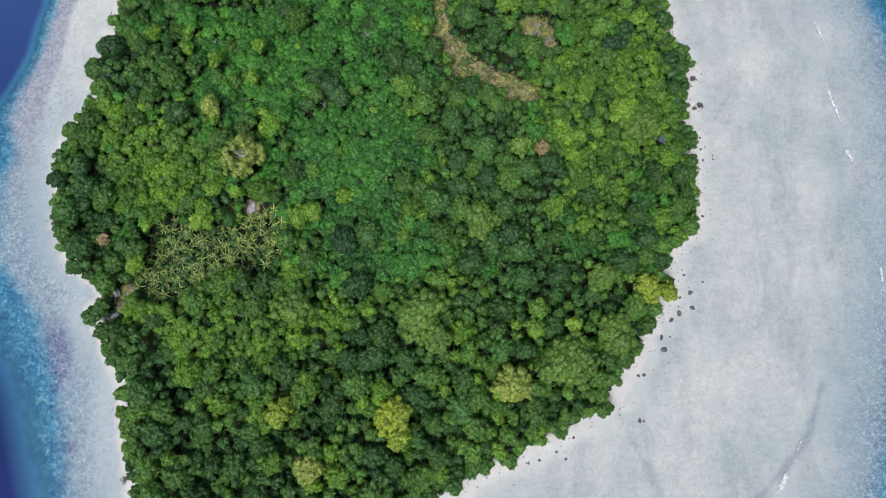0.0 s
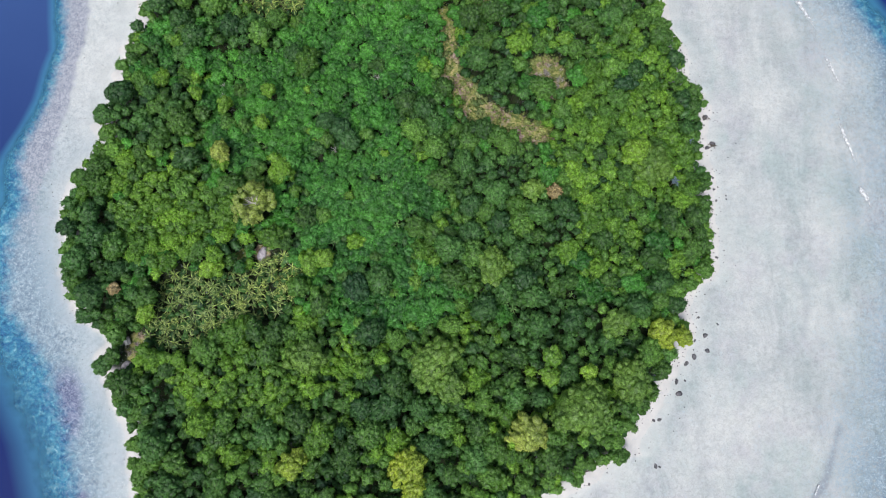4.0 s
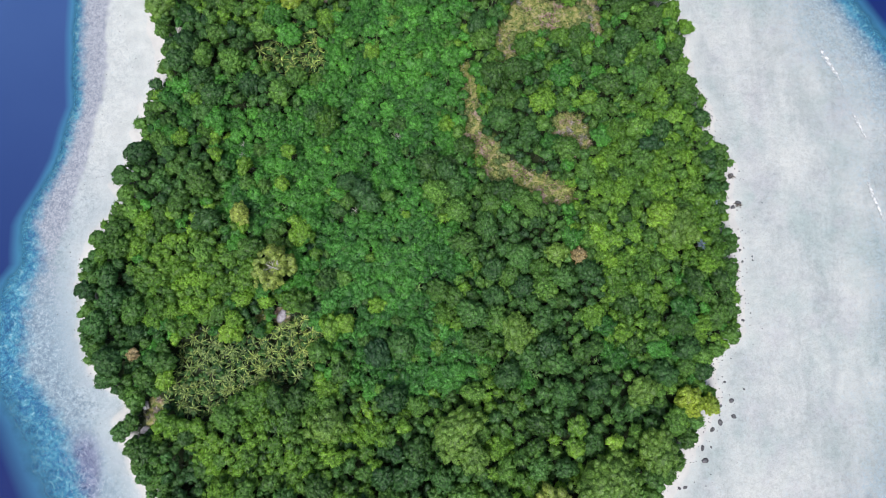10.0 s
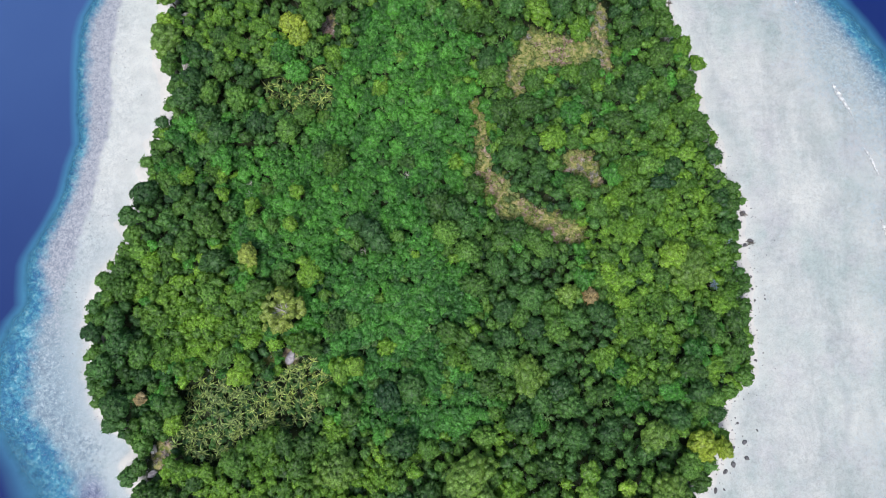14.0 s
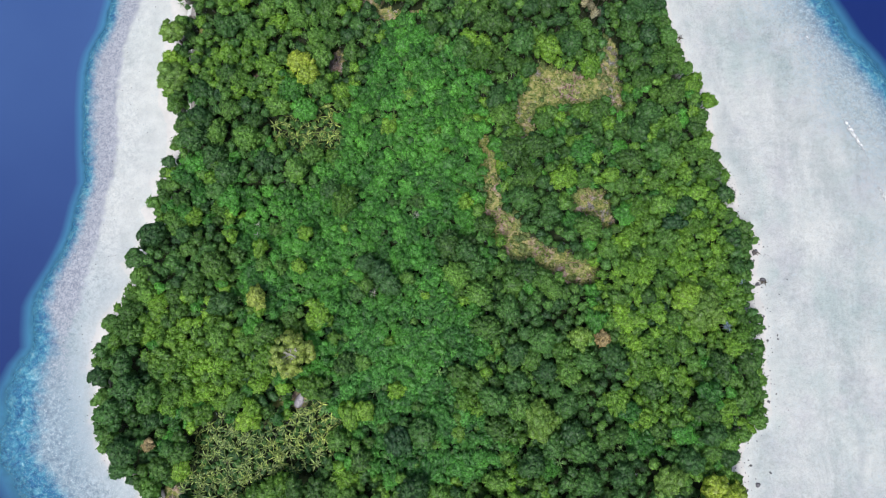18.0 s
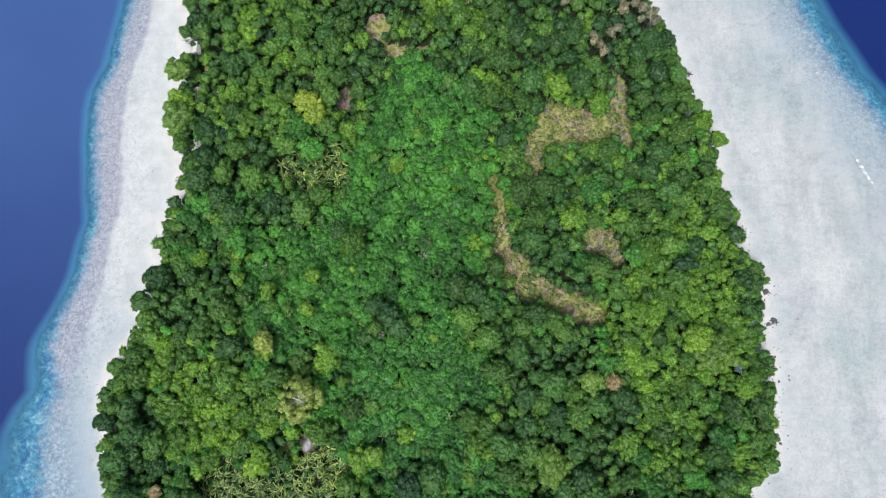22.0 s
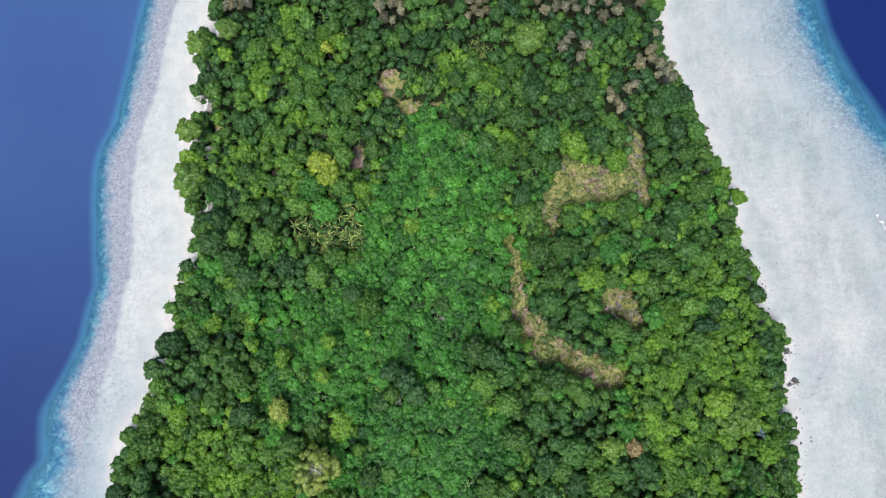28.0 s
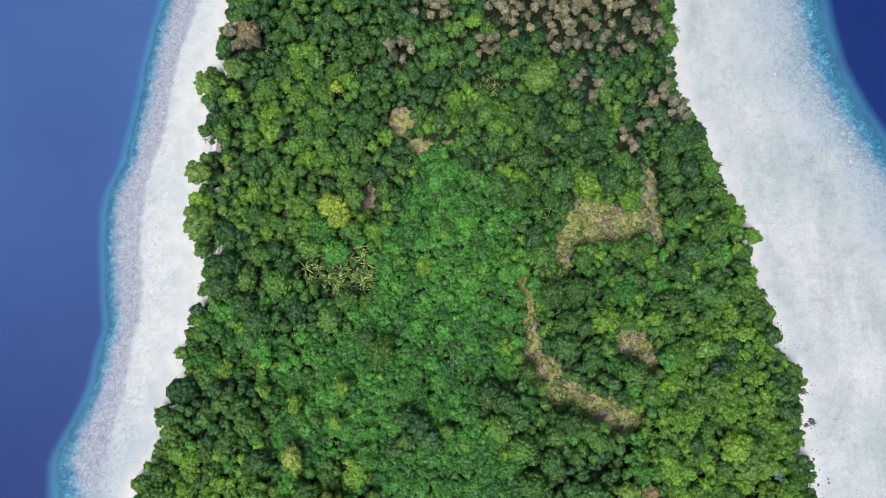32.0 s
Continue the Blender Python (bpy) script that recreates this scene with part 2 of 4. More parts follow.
def leaf_material(name, dark, light, through_light=0.25, single=0.32):
    """Leaves: a tone for each tree, a finer one for each leaf, and light that comes through."""
    m, t = material(name)
    dark, light = (dark[0] * 0.9, dark[1], dark[2] * 1.1), (light[0] * 0.9, light[1], light[2] * 1.1)
    info = t.nodes.new("ShaderNodeObjectInfo")
    geo = t.nodes.new("ShaderNodeNewGeometry")
    tone = calc(t, "FRACT", calc(t, "ADD", info.outputs["Random"], attribute(t, "tone")))
    tone = calc(t, "ADD", calc(t, "MULTIPLY", tone, 1 - single), calc(t, "MULTIPLY", geo.outputs["Random Per Island"], single))
    colour = ramp(t, tone, [(0.0, dark), (0.5, tuple((a + b) / 2 for a, b in zip(dark, light))), (1.0, light)])
    patch = ramp(t, noise_node(t, 0.05, 2.0), [(0.34, (0.84, 0.90, 0.95)), (0.66, (1.26, 1.2, 1.1))])
    colour = mixed(t, 1.0, colour, patch, "MULTIPLY")
    colour = mixed(t, 1.0, colour, ramp(t, noise_node(t, 0.17, 3.0), [(0.38, (0.88, 0.91, 0.91)), (0.62, (1.16, 1.12, 1.08))]), "MULTIPLY")
    colour = mixed(t, 1.0, colour, ramp(t, noise_node(t, 3.2, 4.0, 0.7), [(0.37, grey(0.58)), (0.63, grey(1.38))]), "MULTIPLY")
    colour = mixed(t, 1.0, colour, ramp(t, noise_node(t, 1.1, 3.0, 0.6), [(0.38, grey(0.68)), (0.62, grey(1.24))]), "MULTIPLY")
    d = node(t, "ShaderNodeBsdfDiffuse")
    rough = node(t, "ShaderNodeBump", Strength=0.95, Distance=0.45)
    t.links.new(noise_node(t, 2.6, 3.0, 0.65), rough.inputs["Height"])
    t.links.new(rough.outputs["Normal"], d.inputs["Normal"])
    s = node(t, "ShaderNodeBsdfTranslucent")
    g = node(t, "ShaderNodeBsdfGlossy", Roughness=0.5)
    g.inputs["Color"].default_value = (0.9, 0.95, 1, 1)
    t.links.new(colour, d.inputs["Color"])
    t.links.new(mixed(t, 1.0, colour, (1.2, 1.25, 0.6), "MULTIPLY"), s.inputs["Color"])
    a, b = node(t, "ShaderNodeMixShader", Fac=through_light), node(t, "ShaderNodeMixShader", Fac=0.03)
    t.links.new(d.outputs[0], a.inputs[1]), t.links.new(s.outputs[0], a.inputs[2])
    t.links.new(a.outputs[0], b.inputs[1]), t.links.new(g.outputs[0], b.inputs[2])
    t.links.new(b.outputs[0], t.nodes.new("ShaderNodeOutputMaterial").inputs["Surface"])
    return m


LEAF = {
    "mid": leaf_material("leaf_green", (0.038, 0.098, 0.02), (0.178, 0.36, 0.055)),
    "dark": leaf_material("leaf_dark_green", (0.028, 0.084, 0.024), (0.122, 0.28, 0.055)),
    "vine": leaf_material("leaf_vine_green", (0.03, 0.118, 0.02), (0.132, 0.41, 0.054)),
    "creeper": leaf_material("leaf_creeper_green", (0.029, 0.12, 0.024), (0.126, 0.385, 0.06)),
    "yellow": leaf_material("leaf_yellow_green", (0.054, 0.15, 0.021), (0.25, 0.45, 0.045)),
    # deep: dark single trees, and low fillers whose colour carries the gap shade
    "deep": leaf_material("leaf_deep_green_gap_shade", (0.026, 0.08, 0.03), (0.078, 0.185, 0.05)),
    "big": leaf_material("leaf_green_fine", (0.06, 0.145, 0.026), (0.14, 0.29, 0.045)),
    "olive": leaf_material("leaf_olive", (0.13, 0.24, 0.04), (0.21, 0.35, 0.06)),
    "gold": leaf_material("leaf_golden", (0.27, 0.37, 0.04), (0.47, 0.53, 0.06)),
    "lime": leaf_material("leaf_lime", (0.15, 0.31, 0.03), (0.28, 0.45, 0.05)),
    "pale": leaf_material("leaf_pale_olive", (0.26, 0.33, 0.06), (0.45, 0.51, 0.11)),
    "grey": leaf_material("leaf_grey_tan", (0.10, 0.09, 0.05), (0.48, 0.42, 0.25)),
    "orange": leaf_material("leaf_rusty", (0.28, 0.21, 0.09), (0.56, 0.40, 0.20)),
    "palm": leaf_material("leaf_palm", (0.03, 0.10, 0.018), (0.54, 0.64, 0.17), 0.25, 0.75),
    "twig": leaf_material("bare_twigs", (0.34, 0.25, 0.24), (0.68, 0.58, 0.60), 0.1, 0.6),
    "fan": leaf_material("leaf_fan", (0.07, 0.19, 0.035), (0.20, 0.36, 0.09), 0.2, 0.6),
    "blue": leaf_material("leaf_blue_grey", (0.12, 0.17, 0.21), (0.28, 0.35, 0.42)),
    "grass": leaf_material("grass_dry", (0.09, 0.17, 0.03), (0.42, 0.42, 0.15)),
}

BARK, bt = material("bark")
finish(bt, ramp(bt, noise_node(bt, 3.0), [(0.3, (0.055, 0.045, 0.035)), (0.7, (0.17, 0.145, 0.12))]), 0.9, noise_node(bt, 14.0))
DEADWOOD, bt = material("dead_wood")
finish(bt, ramp(bt, noise_node(bt, 3.0), [(0.3, (0.45, 0.43, 0.40)), (0.7, (0.74, 0.72, 0.68))]), 0.9, noise_node(bt, 14.0))
ROCK, bt = material("reef_rock")
finish(bt, ramp(bt, noise_node(bt, 1.6), [(0.3, (0.05, 0.05, 0.06)), (0.7, (0.22, 0.22, 0.24))]), 0.9, noise_node(bt, 6.0), 0.2)
ROOF, bt = material("pale_roof_sheet")
finish(bt, ramp(bt, noise_node(bt, 1.5), [(0.3, (0.55, 0.56, 0.58)), (0.7, (0.78, 0.78, 0.77))]), 0.5)
WALL, bt = material("weathered_boards")
finish(bt, ramp(bt, noise_node(bt, 2.5), [(0.3, (0.22, 0.2, 0.18)), (0.7, (0.42, 0.39, 0.35))]), 0.85)
TARP, bt = material("blue_grey_sheet")
finish(bt, ramp(bt, noise_node(bt, 2.0), [(0.3, (0.10, 0.13, 0.22)), (0.7, (0.28, 0.32, 0.45))]), 0.6)
# Greyer copy of the roof sheet: the unlit slope's shade is in its colour.
SHADED_ROOF, bt = material("shaded_roof_sheet")
finish(bt, ramp(bt, noise_node(bt, 1.5), [(0.3, (0.24, 0.23, 0.24)), (0.7, (0.42, 0.41, 0.41))]), 0.6)
LILAC_ROCK, bt = material("pale_rock")
finish(bt, ramp(bt, noise_node(bt, 1.2), [(0.35, (0.3, 0.28, 0.34)), (0.65, (0.58, 0.55, 0.62))]), 0.9, noise_node(bt, 5.0), 0.2)
FOAM_MAT, bt = material("foam")
finish(bt, ramp(bt, noise_node(bt, 1.2), [(0.35, (0.7, 0.74, 0.78)), (0.6, (0.86, 0.87, 0.88))]), 0.9)
foam_out, foam_mix = [n for n in bt.nodes if n.bl_idname == "ShaderNodeOutputMaterial"][0], bt.nodes.new("ShaderNodeMixShader")
foam_body, foam_gap = [n for n in bt.nodes if n.bl_idname == "ShaderNodeBsdfPrincipled"][0], bt.nodes.new("ShaderNodeBsdfTransparent")
cover = calc(bt, "ADD", attribute(bt, "cover"), calc(bt, "MULTIPLY", calc(bt, "SUBTRACT", noise_node(bt, 0.9, 5.0, 0.7), 0.5), 2.4))
bt.links.new(ramp(bt, cover, [(0.3, grey(0)), (0.8, grey(0.95))]), foam_mix.inputs[0])
bt.links.new(foam_gap.outputs[0], foam_mix.inputs[1]), bt.links.new(foam_body.outputs[0], foam_mix.inputs[2])
bt.links.new(foam_mix.outputs[0], foam_out.inputs["Surface"])

# Ground: forest floor, clearings, sand, reef flat and the slope below the reef's edge, told apart by the plan's distances.
GROUND, gt = material("island_ground")
fine, mid_n, big_n = noise_node(gt, 1.2, 5.0, 0.7), noise_node(gt, 0.22, 5.0), noise_node(gt, 0.035, 4.0)
speck, grain = noise_node(gt, 1.0, 5.0, 0.7, swirl=1.2), noise_node(gt, 2.4, 4.0, 0.7)
streak = noise_node(gt, 0.16, 7.0, 0.72, (1.0, 0.45, 1.0))
# Forest floor: leaf litter with the shade of canopy gaps painted in, almost black.
litter_shade = ramp(gt, mid_n, [(0.3, (0.012, 0.022, 0.008)), (0.7, (0.03, 0.048, 0.016))])
rough_n = noise_node(gt, 0.7, 6.0, 0.75)
grassy = ramp(gt, rough_n, [(0.38, (0.09, 0.16, 0.035)), (0.5, (0.27, 0.29, 0.09)), (0.62, (0.48, 0.42, 0.2))])
earth = ramp(gt, rough_n, [(0.36, (0.12, 0.075, 0.06)), (0.5, (0.29, 0.20, 0.17)), (0.64, (0.52, 0.42, 0.41))])
glade = mixed(gt, ramp(gt, noise_node(gt, 0.16, 4.0, 0.65), [(0.48, grey(0)), (0.6, grey(1))]), grassy, earth)
sand = ramp(gt, mid_n, [(0.35, (0.60, 0.60, 0.60)), (0.65, (0.72, 0.715, 0.705))])
flat = ramp(gt, mixed(gt, 0.7, streak, big_n), [(0.40, (0.465, 0.515, 0.525)), (0.5, (0.545, 0.563, 0.573)), (0.59, (0.61, 0.61, 0.617))])
flat = mixed(gt, ramp(gt, noise_node(gt, 0.06, 6.0, 0.7), [(0.50, grey(0)), (0.64, grey(0.6))]), flat, (0.53, 0.515, 0.555))
ripple = noise_node(gt, 0.5, 6.0, 0.72, (0.4, 1.0, 1.0))
drift = noise_node(gt, 0.1, 7.0, 0.72, (1.0, 0.35, 1.0), 0.6)
flat = mixed(gt, 1.0, flat, ramp(gt, drift, [(0.38, (0.85, 0.868, 0.875)), (0.5, (0.985, 0.985, 0.985)), (0.6, (1.04, 1.035, 1.02))]), "MULTIPLY")
flat = mixed(gt, 1.0, flat, ramp(gt, ripple, [(0.36, (0.92, 0.935, 0.945)), (0.5, grey(1.0)), (0.64, (1.04, 1.035, 1.03))]), "MULTIPLY")
flat = mixed(gt, 1.0, flat, ramp(gt, speck, [(0.38, grey(0.88)), (0.5, grey(1.0)), (0.62, grey(1.08))]), "MULTIPLY")
flat = mixed(gt, ramp(gt, grain, [(0.61, grey(0)), (0.68, grey(0.4))]), flat, (0.30, 0.34, 0.39))
rubble = ramp(gt, speck, [(0.40, (0.11, 0.20, 0.29)), (0.47, (0.235, 0.325, 0.41)), (0.54, (0.335, 0.415, 0.49)), (0.66, (0.47, 0.54, 0.595))])
purple = ramp(gt, speck, [(0.34, (0.13, 0.14, 0.25)), (0.5, (0.23, 0.24, 0.37)), (0.66, (0.38, 0.41, 0.52))])
slope_c = ramp(gt, noise_node(gt, 0.4, 7.0, 0.75, swirl=1.0), [(0.36, (0.03, 0.13, 0.30)), (0.48, (0.06, 0.24, 0.40)), (0.57, (0.12, 0.36, 0.48)), (0.66, (0.36, 0.56, 0.64))])


def frayed(name, source, amount, lo, hi, top=1.0):
    """An area of the plan with its edge broken up by noise."""
    v = calc(gt, "ADD", attribute(gt, name), calc(gt, "MULTIPLY", calc(gt, "SUBTRACT", source, 0.5), amount))
    return ramp(gt, v, [(lo, grey(0)), (hi, grey(top))])


col = mixed(gt, frayed("glade", rough_n, 1.6, 0.35, 0.65), litter_shade, glade)
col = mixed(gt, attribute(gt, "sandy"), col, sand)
col = mixed(gt, attribute(gt, "flat"), col, flat)
col = mixed(gt, attribute(gt, "wet"), col, mixed(gt, 0.75, col, (0.36, 0.455, 0.555)))
dots = ramp(gt, mixed(gt, 0.5, speck, noise_node(gt, 0.9, 6.0, 0.8)), [(0.42, (0.48, 0.56, 0.65)), (0.5, (0.91, 0.94, 0.97)), (0.58, (1.22, 1.2, 1.17))])
col = mixed(gt, attribute(gt, "channel"), col, (0.30, 0.32, 0.38))
col = mixed(gt, frayed("rubble", speck, 3.2, 0.3, 0.75), col, rubble)
lilac = ramp(gt, speck, [(0.32, (0.25, 0.26, 0.34)), (0.46, (0.38, 0.385, 0.455)), (0.56, (0.435, 0.44, 0.505)), (0.7, (0.53, 0.54, 0.6))])
col = mixed(gt, frayed("reef", speck, 1.5, 0.35, 0.65, 0.95), col, lilac)
col = mixed(gt, frayed("purple", speck, 1.0, 0.3, 0.8, 0.9), col, purple)
col = mixed(gt, frayed("drop", noise_node(gt, 0.35, 8.0, 0.8), 1.5, 0.2, 0.85), col, slope_c)
col = mixed(gt, attribute(gt, "dapple"), col, mixed(gt, 1.0, col, dots, "MULTIPLY"))
finish(gt, col, 0.9, fine, 0.12)

# Water: clear over the reef flat, and a blue body where it is deep.
WATER, t = material("sea_water")
deep = calc(t, "ADD", attribute(t, "deep"), calc(t, "MULTIPLY", calc(t, "SUBTRACT", noise_node(t, 0.12, 4.0), 0.5), 0.35))
# Paler blue northwards: the sky's reflection at a slant, painted into the body colour.
abyss_sky_tint = mixed(t, attribute(t, "far"), (0.011, 0.027, 0.145), (0.054, 0.114, 0.305))
body = mixed(t, ramp(t, attribute(t, "deep"), [(0.12, grey(0)), (0.68, grey(1))]), (0.07, 0.28, 0.45), abyss_sky_tint)
body = mixed(t, 1.0, body, ramp(t, noise_node(t, 0.012, 3.0), [(0.3, (0.9, 0.9, 0.94)), (0.7, (1.15, 1.12, 1.06))]), "MULTIPLY")
clear, blue = t.nodes.new("ShaderNodeBsdfTransparent"), node(t, "ShaderNodeBsdfDiffuse")
clear.inputs["Color"].default_value = (0.95, 0.985, 1.0, 1)
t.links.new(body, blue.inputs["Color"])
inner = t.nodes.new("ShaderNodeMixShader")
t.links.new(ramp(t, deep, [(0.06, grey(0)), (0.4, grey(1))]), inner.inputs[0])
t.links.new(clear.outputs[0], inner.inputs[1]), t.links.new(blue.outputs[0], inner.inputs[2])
gloss = node(t, "ShaderNodeBsdfGlossy", Roughness=0.12)
fres = node(t, "ShaderNodeFresnel", IOR=1.33)
bump = node(t, "ShaderNodeBump", Strength=0.35, Distance=0.12)
t.links.new(noise_node(t, 0.8, 5.0), bump.inputs["Height"])
t.links.new(bump.outputs["Normal"], gloss.inputs["Normal"]), t.links.new(bump.outputs["Normal"], fres.inputs["Normal"])
outer = t.nodes.new("ShaderNodeMixShader")
t.links.new(fres.outputs[0], outer.inputs[0]), t.links.new(inner.outputs[0], outer.inputs[1]), t.links.new(gloss.outputs[0], outer.inputs[2])
t.links.new(outer.outputs[0], t.nodes.new("ShaderNodeOutputMaterial").inputs["Surface"])


# ---- mesh helpers ----
def mesh_from(name, verts, faces, mat, smooth_faces=False):
    me = bpy.data.meshes.new(name)
    verts, faces = np.asarray(verts, np.float32), np.asarray(faces, np.int32)
    n, k = faces.shape
    me.vertices.add(len(verts)), me.loops.add(n * k), me.polygons.add(n)
    me.vertices.foreach_set("co", verts.ravel())
    me.loops.foreach_set("vertex_index", faces.ravel())
    me.polygons.foreach_set("loop_start", np.arange(n, dtype=np.int32) * k)
    me.polygons.foreach_set("use_smooth", np.full(n, smooth_faces))
    me.update(calc_edges=True)
    me.materials.append(mat)
    return me


def floats(me, name, values):
    me.attributes.new(name, "FLOAT", "POINT").data.foreach_set("value", np.asarray(values, np.float32))


def part(name, bm, mat, parent, label=""):
    me = bpy.data.meshes.new(name)
    bm.to_mesh(me), bm.free()
    me.materials.append(mat)
    ob = new(name, me)
    ob.parent = parent
    return tagged(ob, label)


def part_mesh(name, me, parent, label=""):
    ob = new(name, me)
    ob.parent = parent
    return tagged(ob, label)


# ---- the ground sheet and the sea ----
def axis(lo, hi, step, far):
    inner_part = np.arange(lo, hi + step, step)
    outer_part = np.array([12, 30, 70, 160, 400, 1000, far])
    return np.concatenate([(lo - outer_part)[::-1], inner_part, hi + step + outer_part])


def height(x, y):
    d, dl, dr = land(x, y), knots(DEEP_L, y) - x, x - knots(DEEP_R, y)
    out = np.maximum(dl, dr)
    z = np.interp(d, [-60, -14, -5, 0, 6, 25], [-0.55, -0.4, -0.12, 0.45, 1.0, 1.3])
    z = z - 14 * smooth(-2, 40, out) - 25 * smooth(30, 300, out)
    return z + 0.12 * wobble(x, y, 6.0) * smooth(-6, 4, d) - 0.06 * smooth(2, 10, -d) * wobble(x, y, 4.0)


def sheet(step, far):
    gx, gy = np.meshgrid(axis(-165, 175, step, far), axis(-75, 245, step, far))
    rows, cols = gx.shape
    i = np.arange(rows * cols).reshape(rows, cols)
    faces = np.stack([i[:-1, :-1], i[:-1, 1:], i[1:, 1:], i[1:, :-1]], -1).reshape(-1, 4)
    return gx.ravel(), gy.ravel(), faces


gx, gy, gf = sheet(1.25, 4000)
me = mesh_from("ground", np.stack([gx, gy, height(gx, gy)], 1), gf, GROUND, True)
d_land, out_l, out_r = land(gx, gy), knots(DEEP_L, gy) - gx, gx - knots(DEEP_R, gy)
floats(me, "glade", 1 - smooth(0.95, 1.4, np.minimum(inside(CLEAR, gx, gy), inside(DIRT, gx, gy)) + 0.12 * wobble(gx, gy, 1.6)))
floats(me, "sandy", 1 - smooth(0.5, 3.5, d_land))
floats(me, "flat", np.where(gx > -40, smooth(2, 9, -d_land), smooth(np.interp(gy, [10, 30], [2.4, 0.8]), np.interp(gy, [40, 110], [4.5, 9.0]), -d_land) * np.interp(gy, [60, 110], [1.0, 0.3])))
grey_l = smooth(-6, 6, knots(WHITE_L, gy) - gx) * np.interp(gy, [0, 60, 95], [0.62, 0.62, 0.3])
grey_r = smooth(-46, -6, out_r + 5 * wobble(gx, gy, 12)) * np.interp(gy, [-20, 30], [0.72, 0.56]) + 0.3 * smooth(-12, -4, out_r)
floats(me, "rubble", np.maximum(grey_l, grey_r))
floats(me, "reef", smooth(-2.5, 2.5, knots(WHITE_L, gy) - gx + 0.7 * wobble(gx, gy, 2.0)) * np.interp(gy, [35, 90], [0.2, 1.0]) * (gx < 0))
floats(me, "purple", np.clip(1.4 - inside(PURPLE, gx, gy), 0, 1) + 0.3 * smooth(-15, -5, out_r) * (1 - smooth(-4, 3, out_r)))
floats(me, "drop", np.maximum(smooth(-6, 3, (out_l + np.interp(gy, [-60, 10, 40, 80], [9, 13, 8, 2])) / np.interp(gy, [0, 50, 90], [1.6, 1.3, 0.9])), smooth(-9, 1, out_r)))
floats(me, "wet", np.where(gx < -40, smooth(np.interp(gy, [10, 30], [2.6, 1.2]), np.interp(gy, [10, 30], [6.0, 7.0]), -d_land) * np.interp(gy, [15, 30, 100], [0.5, 0.75, 0.0]), 0.0))
CHANNELS = [[(55, -18), (62, -33), (69, -46)], [(120, -12), (115, -27), (107, -37), (98, -46)], [(113, 33), (113, 24), (111, 16)]]


def near_line(line, x, y):
    """Metres from a bent line."""
    best = np.full(x.shape, 99.0)
    for (ax, ay), (bx, by) in zip(line, line[1:]):
        q = np.clip(((x - ax) * (bx - ax) + (y - ay) * (by - ay)) / ((bx - ax) ** 2 + (by - ay) ** 2), 0, 1)
        best = np.minimum(best, np.hypot(x - ax - q * (bx - ax), y - ay - q * (by - ay)))
    return best


stray = 1.6 * wobble(gx, gy, 5, 4.0)
floats(me, "channel", np.clip(sum(w * (1 - smooth(0.3, s, np.abs(near_line(c, gx, gy) + stray * 0.4))) for c, s, w in zip(CHANNELS, (1.4, 1.7, 1.2), (0.4, 0.75, 0.3))), 0, 1))
floats(me, "dapple", np.where(gx < -40, smooth(4, 16, -d_land) * np.interp(gy, [40, 100], [1.0, 0.35]), 0.06 * smooth(4, 14, -d_land) + 0.62 * smooth(-36, -6, out_r)))
ground = tagged(new("ground", me), "white sand, pale reef flat and shade-darkened forest floor of an island", "ground", kind="structure")

wx, wy, wf = sheet(2.5, 4000)
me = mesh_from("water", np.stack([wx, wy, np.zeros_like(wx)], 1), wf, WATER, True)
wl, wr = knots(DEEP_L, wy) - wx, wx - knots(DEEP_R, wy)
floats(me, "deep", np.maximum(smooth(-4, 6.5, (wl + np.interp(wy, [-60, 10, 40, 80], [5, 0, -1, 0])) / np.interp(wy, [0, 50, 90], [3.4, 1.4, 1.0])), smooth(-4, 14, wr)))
# Mask of the painted sky reflection, growing northwards on the left.
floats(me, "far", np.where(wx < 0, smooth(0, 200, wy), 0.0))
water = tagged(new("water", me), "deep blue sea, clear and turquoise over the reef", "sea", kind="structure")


# ---- trees: leaves on the lobes of a crown, over a trunk with limbs ----
def sprays(points, normals, size, gen, flow):
    """A narrow leaf spray at every point, reaching outwards along the crown."""
    n = len(points)
    nrm = normals + 0.3 * gen.normal(size=(n, 3))
    nrm /= np.linalg.norm(nrm, axis=1, keepdims=True)
    a = flow + 0.55 * gen.normal(size=(n, 3))
    a -= nrm * np.sum(a * nrm, axis=1, keepdims=True)
    a /= np.linalg.norm(a, axis=1, keepdims=True)
    c = np.cross(nrm, a)
    s = (size * gen.uniform(0.7, 1.4, n))[:, None]
    verts = np.stack([points + a * s * 1.5 + nrm * s * 0.25, points - a * s * 0.4 + c * s * 0.42, points - a * s * 0.4 - c * s * 0.42], 1).reshape(-1, 3)
    return verts, np.arange(3 * n).reshape(n, 3)


